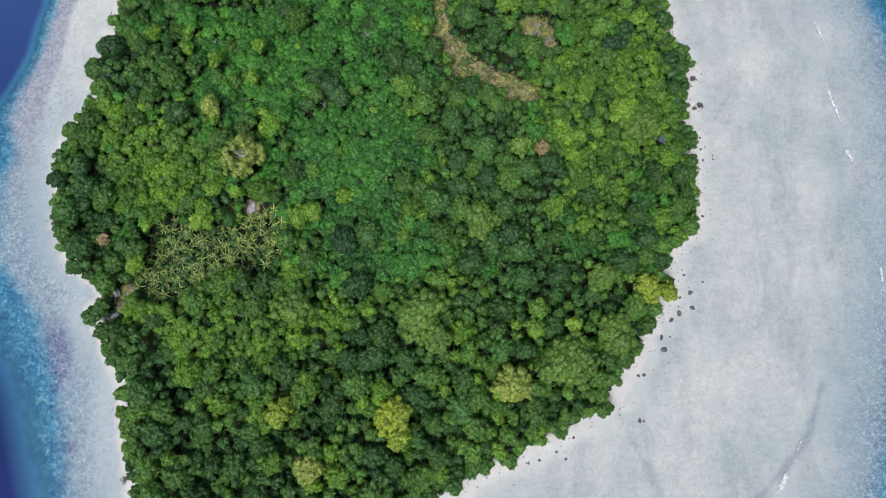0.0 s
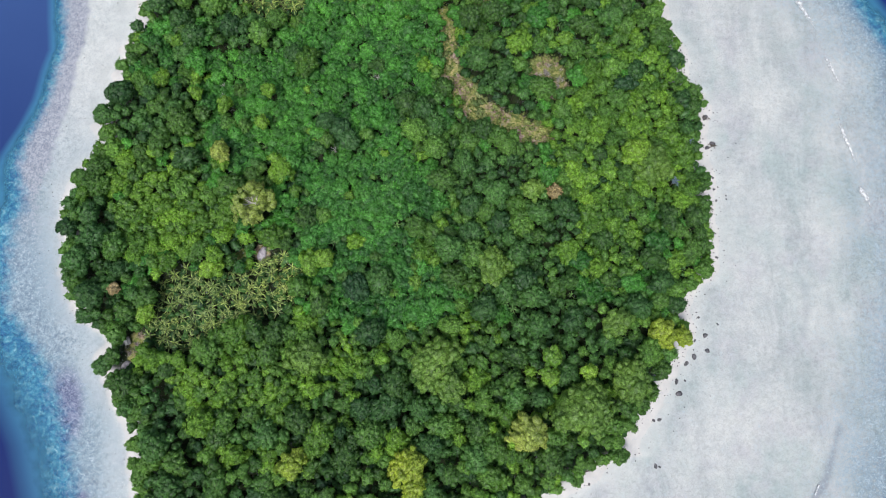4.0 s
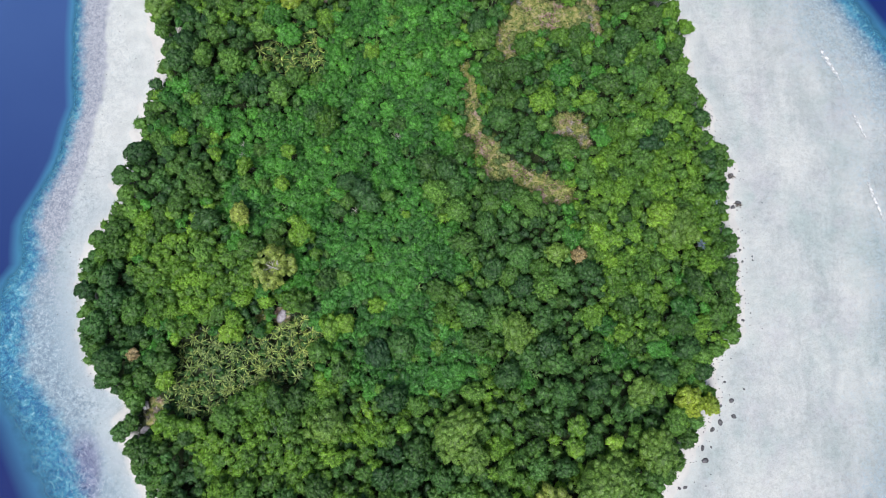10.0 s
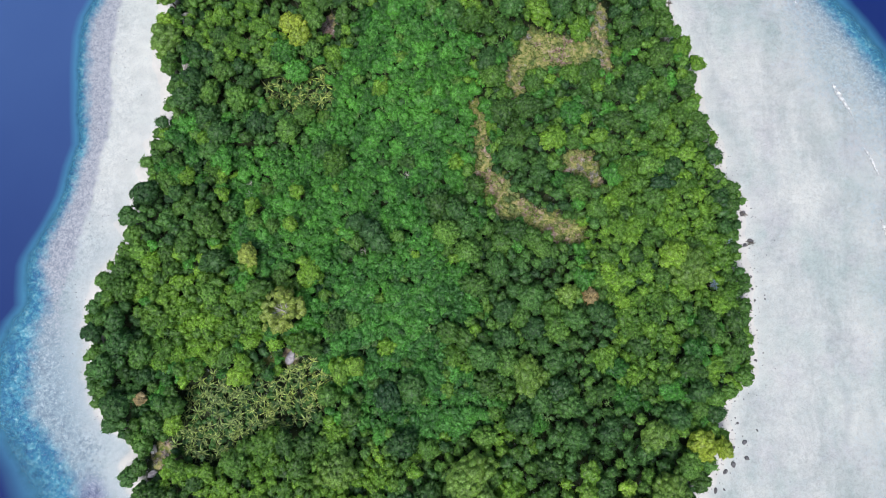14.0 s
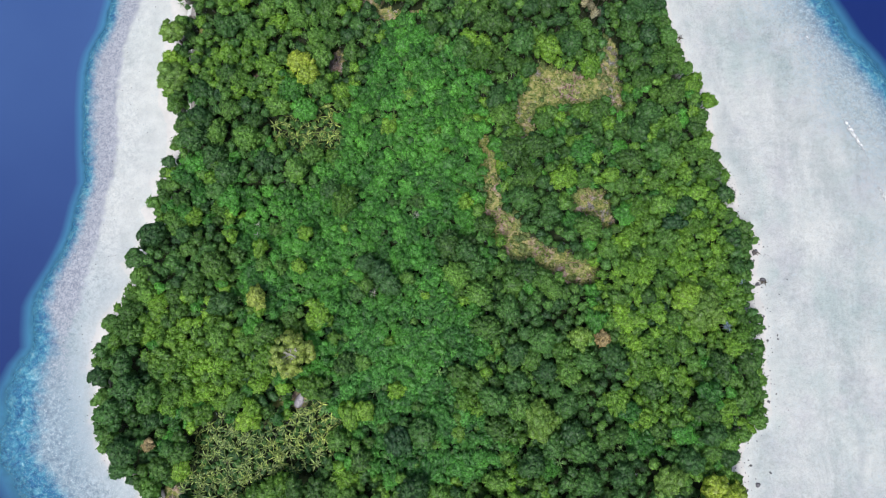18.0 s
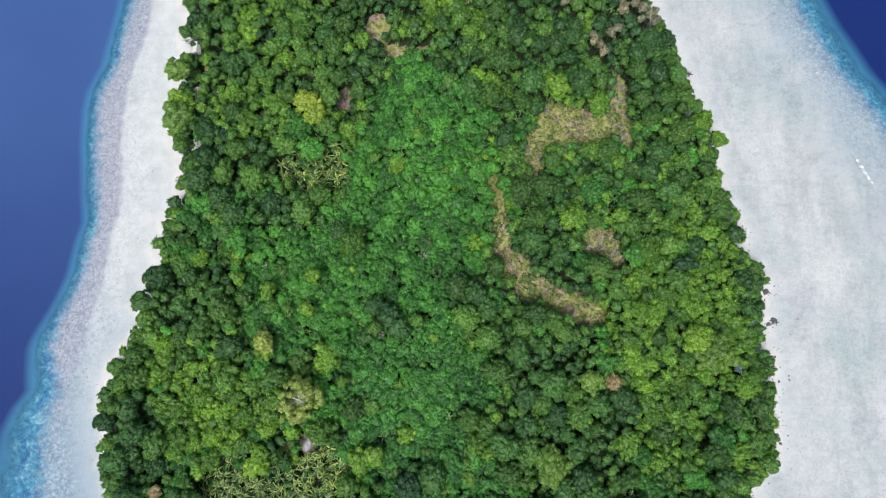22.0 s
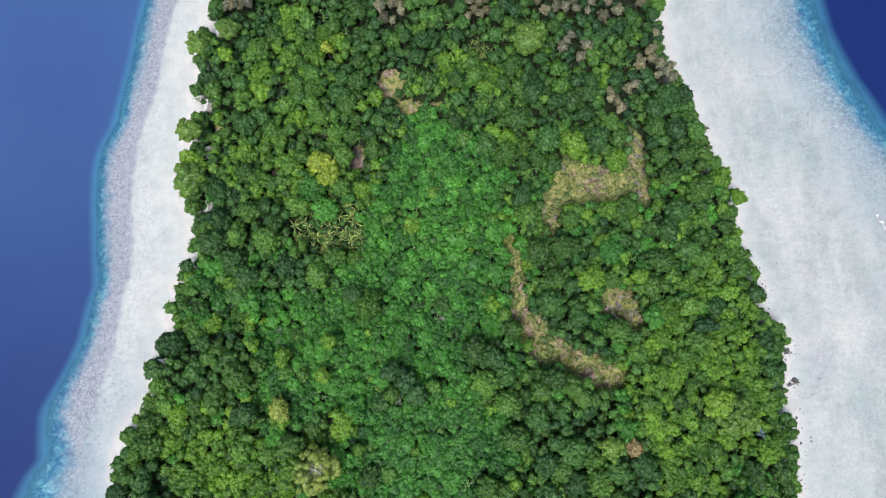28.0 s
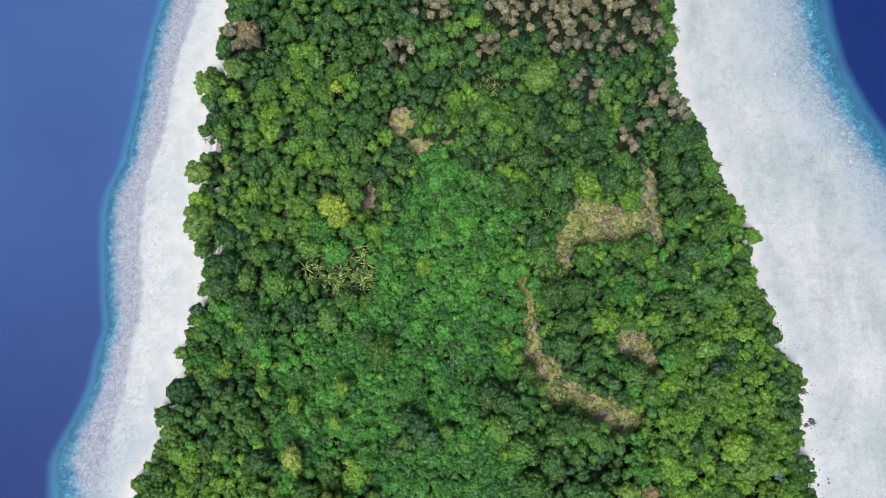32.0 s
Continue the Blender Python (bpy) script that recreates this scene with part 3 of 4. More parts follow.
def clump(centre, up, r, gen, sides=5, rough=0.2):
    """A rounded clump of foliage: a bumpy cap that faces the way up."""
    up = up / np.linalg.norm(up)
    a = np.cross(up, (0.3, 0.9, 0.1))
    a /= np.linalg.norm(a)
    c = np.cross(up, a)
    verts = [centre + up * r * gen.uniform(0.85, 1.1)]
    for polar, turn in ((0.72, 0.0), (1.45, 0.5)):
        for k in range(sides):
            q = (k + turn) * 2 * math.pi / sides
            d = up * math.cos(polar) + (a * math.cos(q) + c * math.sin(q)) * math.sin(polar)
            verts.append(centre + d * r * (1 + gen.normal(0, rough)))
    faces = []
    for k in range(sides):
        m = (k + 1) % sides
        faces += [(0, 1 + k, 1 + m), (1 + k, 1 + sides + k, 1 + m), (1 + m, 1 + sides + k, 1 + sides + m)]
    return np.array(verts), np.array(faces)


def crown(gen, size, sprays_each=7, flat=0.85, ragged=0.08, wide=1.42, lump=1.0, leaf=0.3, hollow=0.0):
    """A crown of unit radius for a tree whose crown is size metres in radius, its middle at height 0:
    rounded lobes about a metre wide over a dome, with leaf sprays standing off them. hollow: the polar angle left open at the top."""
    phase = gen.uniform(0, 6.28, 4)

    def swell(ang, pol):
        w = np.sin(pol)
        return 1 + w * (0.12 * np.sin(2 * ang + phase[0]) + 0.10 * np.sin(3 * ang + phase[1]) + 0.06 * np.sin(5 * ang + phase[2]))

    def dome(ang, pol, reach):
        k = reach * swell(ang, pol)
        return np.stack([k * np.sin(pol) * np.cos(ang), k * np.sin(pol) * np.sin(ang), k * flat * np.cos(pol)], -1)

    lobes = max(5, int(2.7 * (size / lump) ** 2))
    lobe_size = 1.62 / math.sqrt(lobes)
    sides, rings = 7, (0.5, 1.0, 1.5)
    q = np.arange(sides) * 2 * math.pi / sides
    reach = 0.97 - 0.3 * lobe_size
    verts = [dome(np.zeros(1), np.zeros(1), reach * 0.92)]
    for n, p in enumerate(rings):
        verts.append(dome(q + 0.35 * n, np.full(sides, p), reach * (1 + gen.normal(0, 0.05, sides))))
    k = np.arange(sides)
    m = (k + 1) % sides
    faces = [np.stack([0 * k, 1 + k, 1 + m], 1)]
    for n in range(len(rings) - 1):
        u, w = 1 + n * sides, 1 + (n + 1) * sides
        faces += [np.stack([u + k, w + k, u + m], 1), np.stack([u + m, w + k, w + m], 1)]
    pieces = [(np.concatenate(verts) * ((0.85, 0.85, 0.25) if hollow else (1, 1, 1)), np.concatenate(faces))]
    k = np.arange(lobes) + 0.5
    ang = k * 2.39996 + gen.uniform(0, 6.28) + gen.normal(0, 0.25, lobes)
    pol = wide * np.sqrt(k / lobes) * (1 + gen.normal(0, 0.08, lobes))
    at = dome(ang, pol, (1 - lobe_size * 0.72) * (1 + gen.normal(0, ragged, lobes)))
    for i in range(lobes):
        if pol[i] < hollow:
            continue
        d = np.array([math.sin(pol[i]) * math.cos(ang[i]), math.sin(pol[i]) * math.sin(ang[i]), math.cos(pol[i]) / flat])
        d /= np.linalg.norm(d)
        r = lobe_size * gen.uniform(0.5, 1.25)
        up = d + (0, 0, 0.4) + 0.35 * gen.normal(size=3)
        pieces.append(clump(at[i], up, r, gen, 5, 0.22))
        if sprays_each:
            v = up + 0.75 * gen.normal(size=(sprays_each, 3))
            v /= np.linalg.norm(v, axis=1, keepdims=True)
            pieces.append(sprays(at[i] + v * r * gen.uniform(0.88, 1.2, (sprays_each, 1)), v, leaf / size, gen, v * (1, 1, 0.2) + d * (0.6, 0.6, 0)))
    return joined(pieces)


def tube(path, radii, sides=5):
    verts, faces = [], []
    for p, r in zip(path, radii):
        for j in range(sides):
            verts.append((p[0] + r * math.cos(j * 2 * math.pi / sides), p[1] + r * math.sin(j * 2 * math.pi / sides), p[2]))
    for i in range(len(path) - 1):
        for j in range(sides):
            a, b = i * sides + j, i * sides + (j + 1) % sides
            faces += [(a, b, b + sides), (a, b + sides, a + sides)]
    return verts, faces


def joined(pieces):
    verts, faces, n = [], [], 0
    for v, f in pieces:
        verts.append(np.asarray(v, float)), faces.append(np.asarray(f) + n)
        n += len(v)
    return np.concatenate(verts), np.concatenate(faces)


def trunk(gen, limbs=4):
    """A trunk of unit height for a crown of unit radius: tapered, with limbs."""
    lean = gen.normal(0, 0.04, 2)
    out = [tube([(0, 0, -0.06), (lean[0] * 0.5, lean[1] * 0.5, 0.4), (lean[0], lean[1], 0.85)], [0.09, 0.06, 0.03])]
    for j in range(limbs):
        a = j * 6.28 / limbs + gen.uniform(-0.4, 0.4)
        h, r = gen.uniform(0.45, 0.65), gen.uniform(0.4, 0.65)
        out.append(tube([(0, 0, h), (r * 0.5 * math.cos(a), r * 0.5 * math.sin(a), h + 0.14), (r * math.cos(a), r * math.sin(a), h + 0.22)], [0.035, 0.025, 0.01], 4))
    return joined(out)


def bare_limb(gen, k, thick=1.0):
    """A forked leafless limb of a tree of unit height."""
    a, h = k * 2.39996 + gen.normal(0, 0.2), gen.uniform(0.45, 0.68)
    r = gen.uniform(0.3, 0.55)
    tip = (r * math.cos(a), r * math.sin(a), h + gen.uniform(0.1, 0.3))
    half = (tip[0] * 0.5, tip[1] * 0.5, h + 0.07)
    out = [tube([(0.015, 0, h - 0.05), half, tip], [0.024 * thick, 0.018 * thick, 0.006 * thick], 4)]
    for turn in (-0.6, 0.6):
        out.append(tube([half, (half[0] + 0.2 * math.cos(a + turn), half[1] + 0.2 * math.sin(a + turn), half[2] + gen.uniform(0, 0.12))], [0.013 * thick, 0.004 * thick], 3))
    return joined(out)


def frond_rosette(gen, fronds=11, segs=3):
    """Long arching blades from one centre, of unit radius."""
    out = []
    for j in range(fronds):
        a = j * 2.39996 + gen.normal(0, 0.45)
        up, w, ln = gen.uniform(0.15, 1.0), gen.uniform(0.05, 0.08), gen.uniform(0.5, 1.3)
        d, s = np.array([math.cos(a), math.sin(a), 0]), np.array([-math.sin(a), math.cos(a), 0])
        v, f = [], []
        for i in range(segs + 1):
            q = i / segs
            c = d * ln * q * (1 - 0.15 * q) + np.array([0, 0, up * q * (1.3 - 1.25 * q)])
            ww = w * (0.35 + 1.9 * q * (1 - q) + 0.12)
            v += [c - s * ww, c + s * ww]
            if i:
                f += [(2 * i - 2, 2 * i - 1, 2 * i + 1), (2 * i - 2, 2 * i + 1, 2 * i)]
        out.append((v, f))
    return joined(out)


# species: leaf material, crown templates (unit), label, category
gen = np.random.default_rng(11)
SIZES = (1.2, 1.8, 2.5, 3.3, 4.3)  # metres: crowns are modelled for these radii, so that lobes and leaves keep their size
SHAPES = {  # sprays on a lobe, flatness, raggedness, reach, lobe size, leaf size
    "mid": (12, 1.15, 0.045, 1.42, 0.95, 0.38),
    "dark": (12, 1.2, 0.045, 1.42, 0.95, 0.36),
    "vine": (15, 0.6, 0.07, 1.4, 1.15, 0.48),
    "creeper": (15, 0.6, 0.07, 1.4, 1.15, 0.48),
    "yellow": (14, 0.85, 0.1, 1.4, 0.95, 0.46),
    "grey": (12, 1.5, 0.2, 1.4, 0.62, 0.3),
    "deep": (7, 0.8, 0.12, 1.4, 0.95, 0.3),
    "big": (12, 0.9, 0.05, 1.42, 0.85, 0.32),
}
CROWNS = {kind: [crown(gen, size, *shape) for size in SIZES for _ in range(3)] for kind, shape in SHAPES.items()}
CROWNS["palm"] = [frond_rosette(gen, 15) for _ in range(8)]
CROWNS["fan"] = [frond_rosette(gen, 11) for _ in range(4)]
TRUNKS = [trunk(gen) for _ in range(3)]
STEM = tube([(0, 0, -0.06), (0.02, 0.01, 0.4), (0.03, 0.0, 0.85)], [0.09, 0.06, 0.03])


def crown_for(kind, r):
    """One of the crowns of a kind that suits a radius of r metres."""
    if kind in ("palm", "fan"):
        return int(rng.integers(len(CROWNS[kind])))
    return 3 * min(range(len(SIZES)), key=lambda k: abs(SIZES[k] - r)) + int(rng.integers(3))


LABELS = {
    "mid": ("leafy green broadleaf tree in the dense canopy", "tree", "broadleaf_tree"),
    "dark": ("dark green tree with a dense lobed crown", "tree", "dark_tree"),
    "vine": ("low bright green shrub smothered in creeping vines", "shrub", "vine_shrub"),
    "creeper": ("low blue-green shrub covered by creepers", "shrub", "creeper_shrub"),
    "yellow": ("yellowish green bushy tree with a ragged crown", "tree", "bushy_tree"),
    "grey": ("grey-tan withered tree with a feathery crown", "tree", "withered_tree"),
    "fan": ("young palm with a star of arching green fronds", "palm", "young_palm"),
    "palm": ("low plant with long arching yellow-green fronds", "palm", "frond_plant"),
    "olive": ("large tree with a fine-leaved olive green dome", "tree", "domed_tree"),
    "deep": ("very dark green tree, the low ones coloured as shade in canopy gaps", "tree", "shady_tree"),
    "big": ("broad old tree with a fine-textured green crown", "tree", "broad_tree"),
    "gold": ("tree with a golden yellow lobed crown", "tree", "golden_tree"),
    "lime": ("round lime green tree brighter than the canopy", "tree", "lime_tree"),
    "pale": ("large pale olive tree with an open crown", "tree", "pale_tree"),
    "orange": ("small rusty orange withering tree", "tree", "rusty_tree"),
}


def tree_thing(kind, crown_data, trunk_data):
    label, category, name = LABELS[kind]
    root = tagged(new(name), label, category, category + "s of the island forest")
    part_mesh("trunk", mesh_from("trunk", *trunk_data, BARK, True), root)
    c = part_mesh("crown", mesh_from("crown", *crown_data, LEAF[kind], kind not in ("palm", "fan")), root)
    c.location = (0, 0, 0.62)
    return root


def species_at(x, y, palm, grey_n, v, k, g, swell, cut, grand):
    """The kind of plant, its crown's radius and height, by nearness to the areas of the plan; grand: one of the tall ones placed first."""
    r, s = rng.random(), rng.random() ** 2.2
    if grand:
        s = 0.55 + 0.45 * rng.random()
    if palm < 1.0 and r < 0.93:
        return "palm", rng.uniform(1.4, 2.9), rng.uniform(1.8, 4.4)
    if grey_n < 1.15:
        return ("grey", rng.uniform(1.1, 2.0), rng.uniform(6.5, 11)) if r < 0.62 else ("deep", rng.uniform(1.2, 1.9), rng.uniform(3.0, 4.5))
    if grey_n < 1.6 and r < 0.35:
        return "deep", rng.uniform(1.6, 2.6), rng.uniform(5.5, 8)
    south = max(0.0, min(1.0, (35 - y) / 45))
    if r > 0.985 - 0.025 * south and v > 1:
        return "big", rng.uniform(2.8, 4.2), 7.5 + 1.2 * swell + 1.5 * south
    r /= 0.985
    if v < 1 and v < k:
        if r < 0.02:
            return "fan", 1.2 + 1.0 * s, 4.9 + 0.9 * swell
        return ("mid" if r > 0.93 else "yellow" if r > 0.88 else "vine" if y > 72 + 14 * cut * 8 else "creeper"), 1.1 + 2.2 * s, 4.0 + 1.2 * swell + rng.uniform(-1.1, 0.8)
    if k < 1 and k < g:
        return ("dark" if r < 0.75 else "mid"), 1.5 + 3.0 * s, 6.8 + 1.8 * s + 1.2 * swell + rng.uniform(-1.6, 1.4)
    if g < 1:
        return ("yellow" if r < 0.58 else "mid"), 1.2 + 2.2 * s, 5.0 + 1.0 * s + 1.2 * swell + rng.uniform(-1.2, 0.9)
    north = max(0.0, min(1.0, (y - 140) / 45))
    kind = "mid" if r < 0.52 + cut - 0.25 * north else "dark" if r < 0.68 + cut + 0.1 * south + 0.16 * north else "yellow" if r < 0.85 else "vine"
    if r > 0.985:
        return "fan", 1.2 + 1.0 * s, 6.3 + 1.2 * swell
    if (south > 0.3 or north > 0.1) and kind == "vine":
        kind = "mid"
    return kind, 1.4 + (2.9 - 1.3 * north) * s + 0.4 * south - 0.2 * north, 5.6 + 1.4 * swell + 1.8 * s + rng.uniform(-2.0, 1.4) + 1.6 * south


singles = [(k, *row) for k, rows in (("pale", PALE_TREES), ("gold", GOLD_TREES), ("lime", LIME_TREES), ("olive", BIG_TREES), ("orange", ORANGE_TREES), ("deep", DARK_TREES)) for row in rows]
GAP = {"vine": 0.54, "yellow": 0.64, "palm": 0.42, "grey": 0.7, "big": 0.6, "creeper": 0.52, "fan": 0.5}
cells, placed = {}, []


def free(x, y, r, gap):
    i, j = int(x // 4), int(y // 4)
    for a in (i - 2, i - 1, i, i + 1, i + 2):
        for b in (j - 2, j - 1, j, j + 1, j + 2):
            for px, py, pr in cells.get((a, b), ()):
                if math.hypot(px - x, py - y) < gap * (pr + r):
                    return False
    return True


def take(x, y, r):
    cells.setdefault((int(x // 4), int(y // 4)), []).append((x, y, r))


for kind, x, y, r, h in singles:
    take(x, y, r)
for x, y in HUTS:
    take(x, y, 1.9)
    take(x, y - 2.2, 1.5), take(x, y + 2.2, 1.5)
take(*BLUE[0], 1.6), take(*BLUE[2], 2.4)
tries_x, tries_y = rng.uniform(-125, 86, 100000), rng.uniform(-56, 238, 100000)
inland = land(tries_x, tries_y)
opened = apart(CLEAR + DIRT, tries_x, tries_y) + 0.9 * wobble(tries_x, tries_y, 1.8, 6.0)
fray = 0.2 * wobble(tries_x, tries_y, 7, 1.0) + 0.16 * wobble(tries_x, tries_y, 2.2, 2.0)
fields = np.stack([tries_x, tries_y, inside(PALM, tries_x, tries_y) + 0.2 * wobble(tries_x, tries_y, 3), inside(GREY, tries_x, tries_y), inside(VINE, tries_x, tries_y) + fray,
                   inside(DARK, tries_x, tries_y) + fray, inside(YELLOW + [(-58, 0, 17, 9), (-36, 7, 12, 7)], tries_x, tries_y) + fray, wobble(tries_x, tries_y, 8, 3.0), 0.12 * wobble(tries_x, tries_y, 11, 5.0), (np.arange(100000) < 2200) & ((tries_y > 20) | (np.arange(100000) < 800))], 1)
for row, d, o, pocket in zip(fields.tolist(), inland.tolist(), opened.tolist(), wobble(tries_x, tries_y, 2.6, 8.0).tolist()):
    if d < 0.6:
        continue
    x, y = row[:2]
    kind, r, h = species_at(*row)
    if d < 5:
        h = min(h, 3.5 + 0.7 * d)
        if d > 1.3 and rng.random() < 0.6:
            kind, r, h = ("dark", "mid", "mid", "big")[int(rng.integers(4))], rng.uniform(2.0, 3.3), rng.uniform(4.5, 6.5)
        if kind in ("vine", "creeper"):
            kind = "mid"
    if o < 0.72 * r + 1.2 * (rng.random() - 0.6) or not free(x, y, r, GAP.get(kind, 0.76 if y > 25 else 0.8)) or d < 0.6 * r:
        continue
    # Canopy pockets: lowered crowns in the deep leaf colour, shade put into the foliage.
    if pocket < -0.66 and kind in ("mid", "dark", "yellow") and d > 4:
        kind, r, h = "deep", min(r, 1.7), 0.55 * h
    take(x, y, r)
    placed.append((kind, x, y, r, h))


UNDER = [crown(gen, 1.3, 5, 0.55, 0.12, 1.35, 1.0, 0.32) for _ in range(5)]
low = []
low_x, low_y = rng.uniform(-122, 84, 60000), rng.uniform(-56, 238, 60000)
low_d, low_o = land(low_x, low_y), apart(CLEAR + DIRT, low_x, low_y)
for x, y, d, o, p in zip(low_x.tolist(), low_y.tolist(), low_d.tolist(), low_o.tolist(), np.where(inside(GREY, low_x, low_y) < 1.1, 1.05, inside(PALM, low_x, low_y)).tolist()):
    r = 0.8 + 0.9 * rng.random()
    if p < 1.05 and d > 1.4 and o > 0.9 and rng.random() < 0.4:
        low.append((x, y, 0.7 * r, 1.0 + rng.random()))
    elif d > 1.4 and o > 0.9 and p > 1.05 and free(x, y, r, 0.56 if y > 25 else 0.6):
        take(x, y, r)
        low.append((x, y, r, min(2.4 + 1.5 * rng.random(), 2.0 + 0.4 * d)))


def stand(x, y, r, h, turn):
    z = float(height(np.float64(x), np.float64(y)))
    return Matrix.Translation((x, y, z)) @ Matrix.Rotation(turn, 4, "Z") @ Matrix.Diagonal((r * (1 + 0.1 * math.sin(7 * x + 3 * y)), r * (1 - 0.1 * math.sin(7 * x + 3 * y)), h, 1))


def crown_matrix(r, h):
    """The crown keeps its roundness on a trunk stretched to h."""
    return Matrix.Translation((0, 0, 1 - 0.45 * r / h)) @ Matrix.Diagonal((1, 1, r / h, 1))


templates, count, rest = {}, {}, {}
LIMIT = 280
for kind, x, y, r, h in sorted(placed, key=lambda p: abs(p[2] - 75)):
    i = crown_for(kind, r)
    if count.get(kind, 0) < LIMIT and kind != "palm" or kind == "palm" and count.get(kind, 0) < 300:
        count[kind] = count.get(kind, 0) + 1
        if (kind, i) not in templates:
            templates[kind, i] = tree_thing(kind, CROWNS[kind][i], TRUNKS[i % 3])
            ob = templates[kind, i]
            ob.matrix_basis = stand(x, y, r, h, rng.uniform(0, 6.28))
        else:
            ob = copy_thing(templates[kind, i], Matrix())
            ob.matrix_basis = stand(x, y, r, h, rng.uniform(0, 6.28))
        if kind == "palm":
            ob.matrix_basis = stand(x, y, r, h, rng.uniform(0, 6.28)) @ Matrix.Rotation(rng.normal(0, 0.25), 4, "X")
        ob.children[[c.name.split(".")[0] for c in ob.children].index("crown")].matrix_basis = crown_matrix(r, h)
    else:
        rest.setdefault(kind, []).append((i, x, y, r, h))

for kind, rows in rest.items():
    verts, faces, tone, n = [], [], [], 0
    tverts, tfaces, tn = [], [], 0
    for i, x, y, r, h in rows:
        m = np.array(stand(x, y, r, h, rng.uniform(0, 6.28)))
        v, f = CROWNS[kind][i]
        mc = m @ np.array(crown_matrix(r, h))
        verts.append(v @ mc[:3, :3].T + mc[:3, 3]), faces.append(f + n), tone.append(np.full(len(v), rng.random()))
        n += len(v)
        v, f = np.array(STEM[0]), np.array(STEM[1])
        tverts.append(v @ m[:3, :3].T + m[:3, 3]), tfaces.append(f + tn)
        tn += len(v)
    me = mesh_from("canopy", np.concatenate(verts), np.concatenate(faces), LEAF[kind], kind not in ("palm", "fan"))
    floats(me, "tone", np.concatenate(tone))
    root = tagged(new("forest"), "dense forest of " + LABELS[kind][0].replace(" tree", " trees", 1), "forest", kind="stuff")
    part_mesh("canopy", me, root)
    part_mesh("trunks", mesh_from("trunks", np.concatenate(tverts), np.concatenate(tfaces), BARK, True), root)

pieces, tones = [], []
for x, y, r, h in low:
    m = np.array(stand(x, y, r, h, rng.uniform(0, 6.28))) @ np.array(crown_matrix(r, h))
    v, f = UNDER[int(rng.integers(5))]
    pieces.append((v @ m[:3, :3].T + m[:3, 3], f))
    tones.append(np.full(len(v), rng.random()))
me = mesh_from("understorey", *joined(pieces), LEAF["dark"], True)
floats(me, "tone", np.concatenate(tones))
tagged(new("understorey", me), "shaded dark green saplings filling gaps under the canopy", "undergrowth", kind="stuff")

for kind, x, y, r, h in singles:
    shape = (12, 0.9, 0.07, 1.42, 1.15, 0.32) if r > 3.0 else SHAPES["mid"]
    open_top = kind == "pale" and r > 6
    ob = tree_thing(kind, crown(gen, r, *shape, hollow=0.45 if open_top else 0.0), TRUNKS[int(rng.integers(3))])
    h = h * 0.9 if kind == "deep" else h + 1.0
    ob.matrix_basis = stand(x, y, r, h, rng.uniform(0, 6.28))
    ob.children[[c.name.split(".")[0] for c in ob.children].index("crown")].matrix_basis = crown_matrix(r, h)
    if open_top:
        for k in range(14):
            limb = part_mesh("branch", mesh_from("branch", *bare_limb(gen, k, 1.8), DEADWOOD, True), ob, "bleached bare branch")
            limb.matrix_basis = Matrix.Translation((0, 0, 0.3)) @ Matrix.Diagonal((0.8, 0.8, 0.9, 1))

# ---- clearings: grass, low bushes and fallen branches ----
gen = np.random.default_rng(23)


def tuft(gen):
    v, f = [], []
    for k in range(5):
        a, s = gen.uniform(0, 6.28), gen.uniform(0.5, 1.0)
        d, e = np.array([math.cos(a), math.sin(a), 0]), np.array([-math.sin(a), math.cos(a), 0]) * 0.16
        v += [e, -e, d * s * 0.8 + np.array([0, 0, 0.75 * s])]
        f.append((3 * k, 3 * k + 1, 3 * k + 2))
    return np.array(v), np.array(f)


TUFTS = [tuft(gen) for _ in range(6)]
pieces, bush, tones, bush_tones = [], [], [], []
px, py = gen.uniform(-100, 60, 110000), gen.uniform(0, 185, 110000)
near = inside(CLEAR, px, py) + 0.1 * wobble(px, py, 1.6)
keep = (near < 1.4) & (gen.random(110000) < 0.55 + 0.45 * wobble(px, py, 3.5, 2))
for x, y, q, z in zip(px[keep], py[keep], near[keep], height(px[keep], py[keep])):
    if gen.random() < 0.05 + 0.2 * max(0, q - 0.75):
        v, f = CROWNS["yellow"][int(gen.integers(3))]
        s = gen.uniform(0.35, 1.0)
        bush.append((v * (s, s, 0.6 * s) + (x, y, z + 0.05), f))
        bush_tones.append(np.full(len(v), gen.random()))
    else:
        v, f = TUFTS[int(gen.integers(6))]
        pieces.append((v * gen.uniform(0.4, 1.1) + (x, y, z), f))
        tones.append(np.full(len(v), gen.random()))
me = mesh_from("grass", *joined(pieces), LEAF["grass"])
floats(me, "tone", np.concatenate(tones))
tagged(new("grass", me), "dry yellow-green grass in the clearings", "grass", kind="stuff")
me = mesh_from("undergrowth", *joined(bush), LEAF["grass"], True)
floats(me, "tone", np.concatenate(bush_tones))
tagged(new("undergrowth", me), "low yellow-green bushes scattered over the clearings", "undergrowth", kind="stuff")

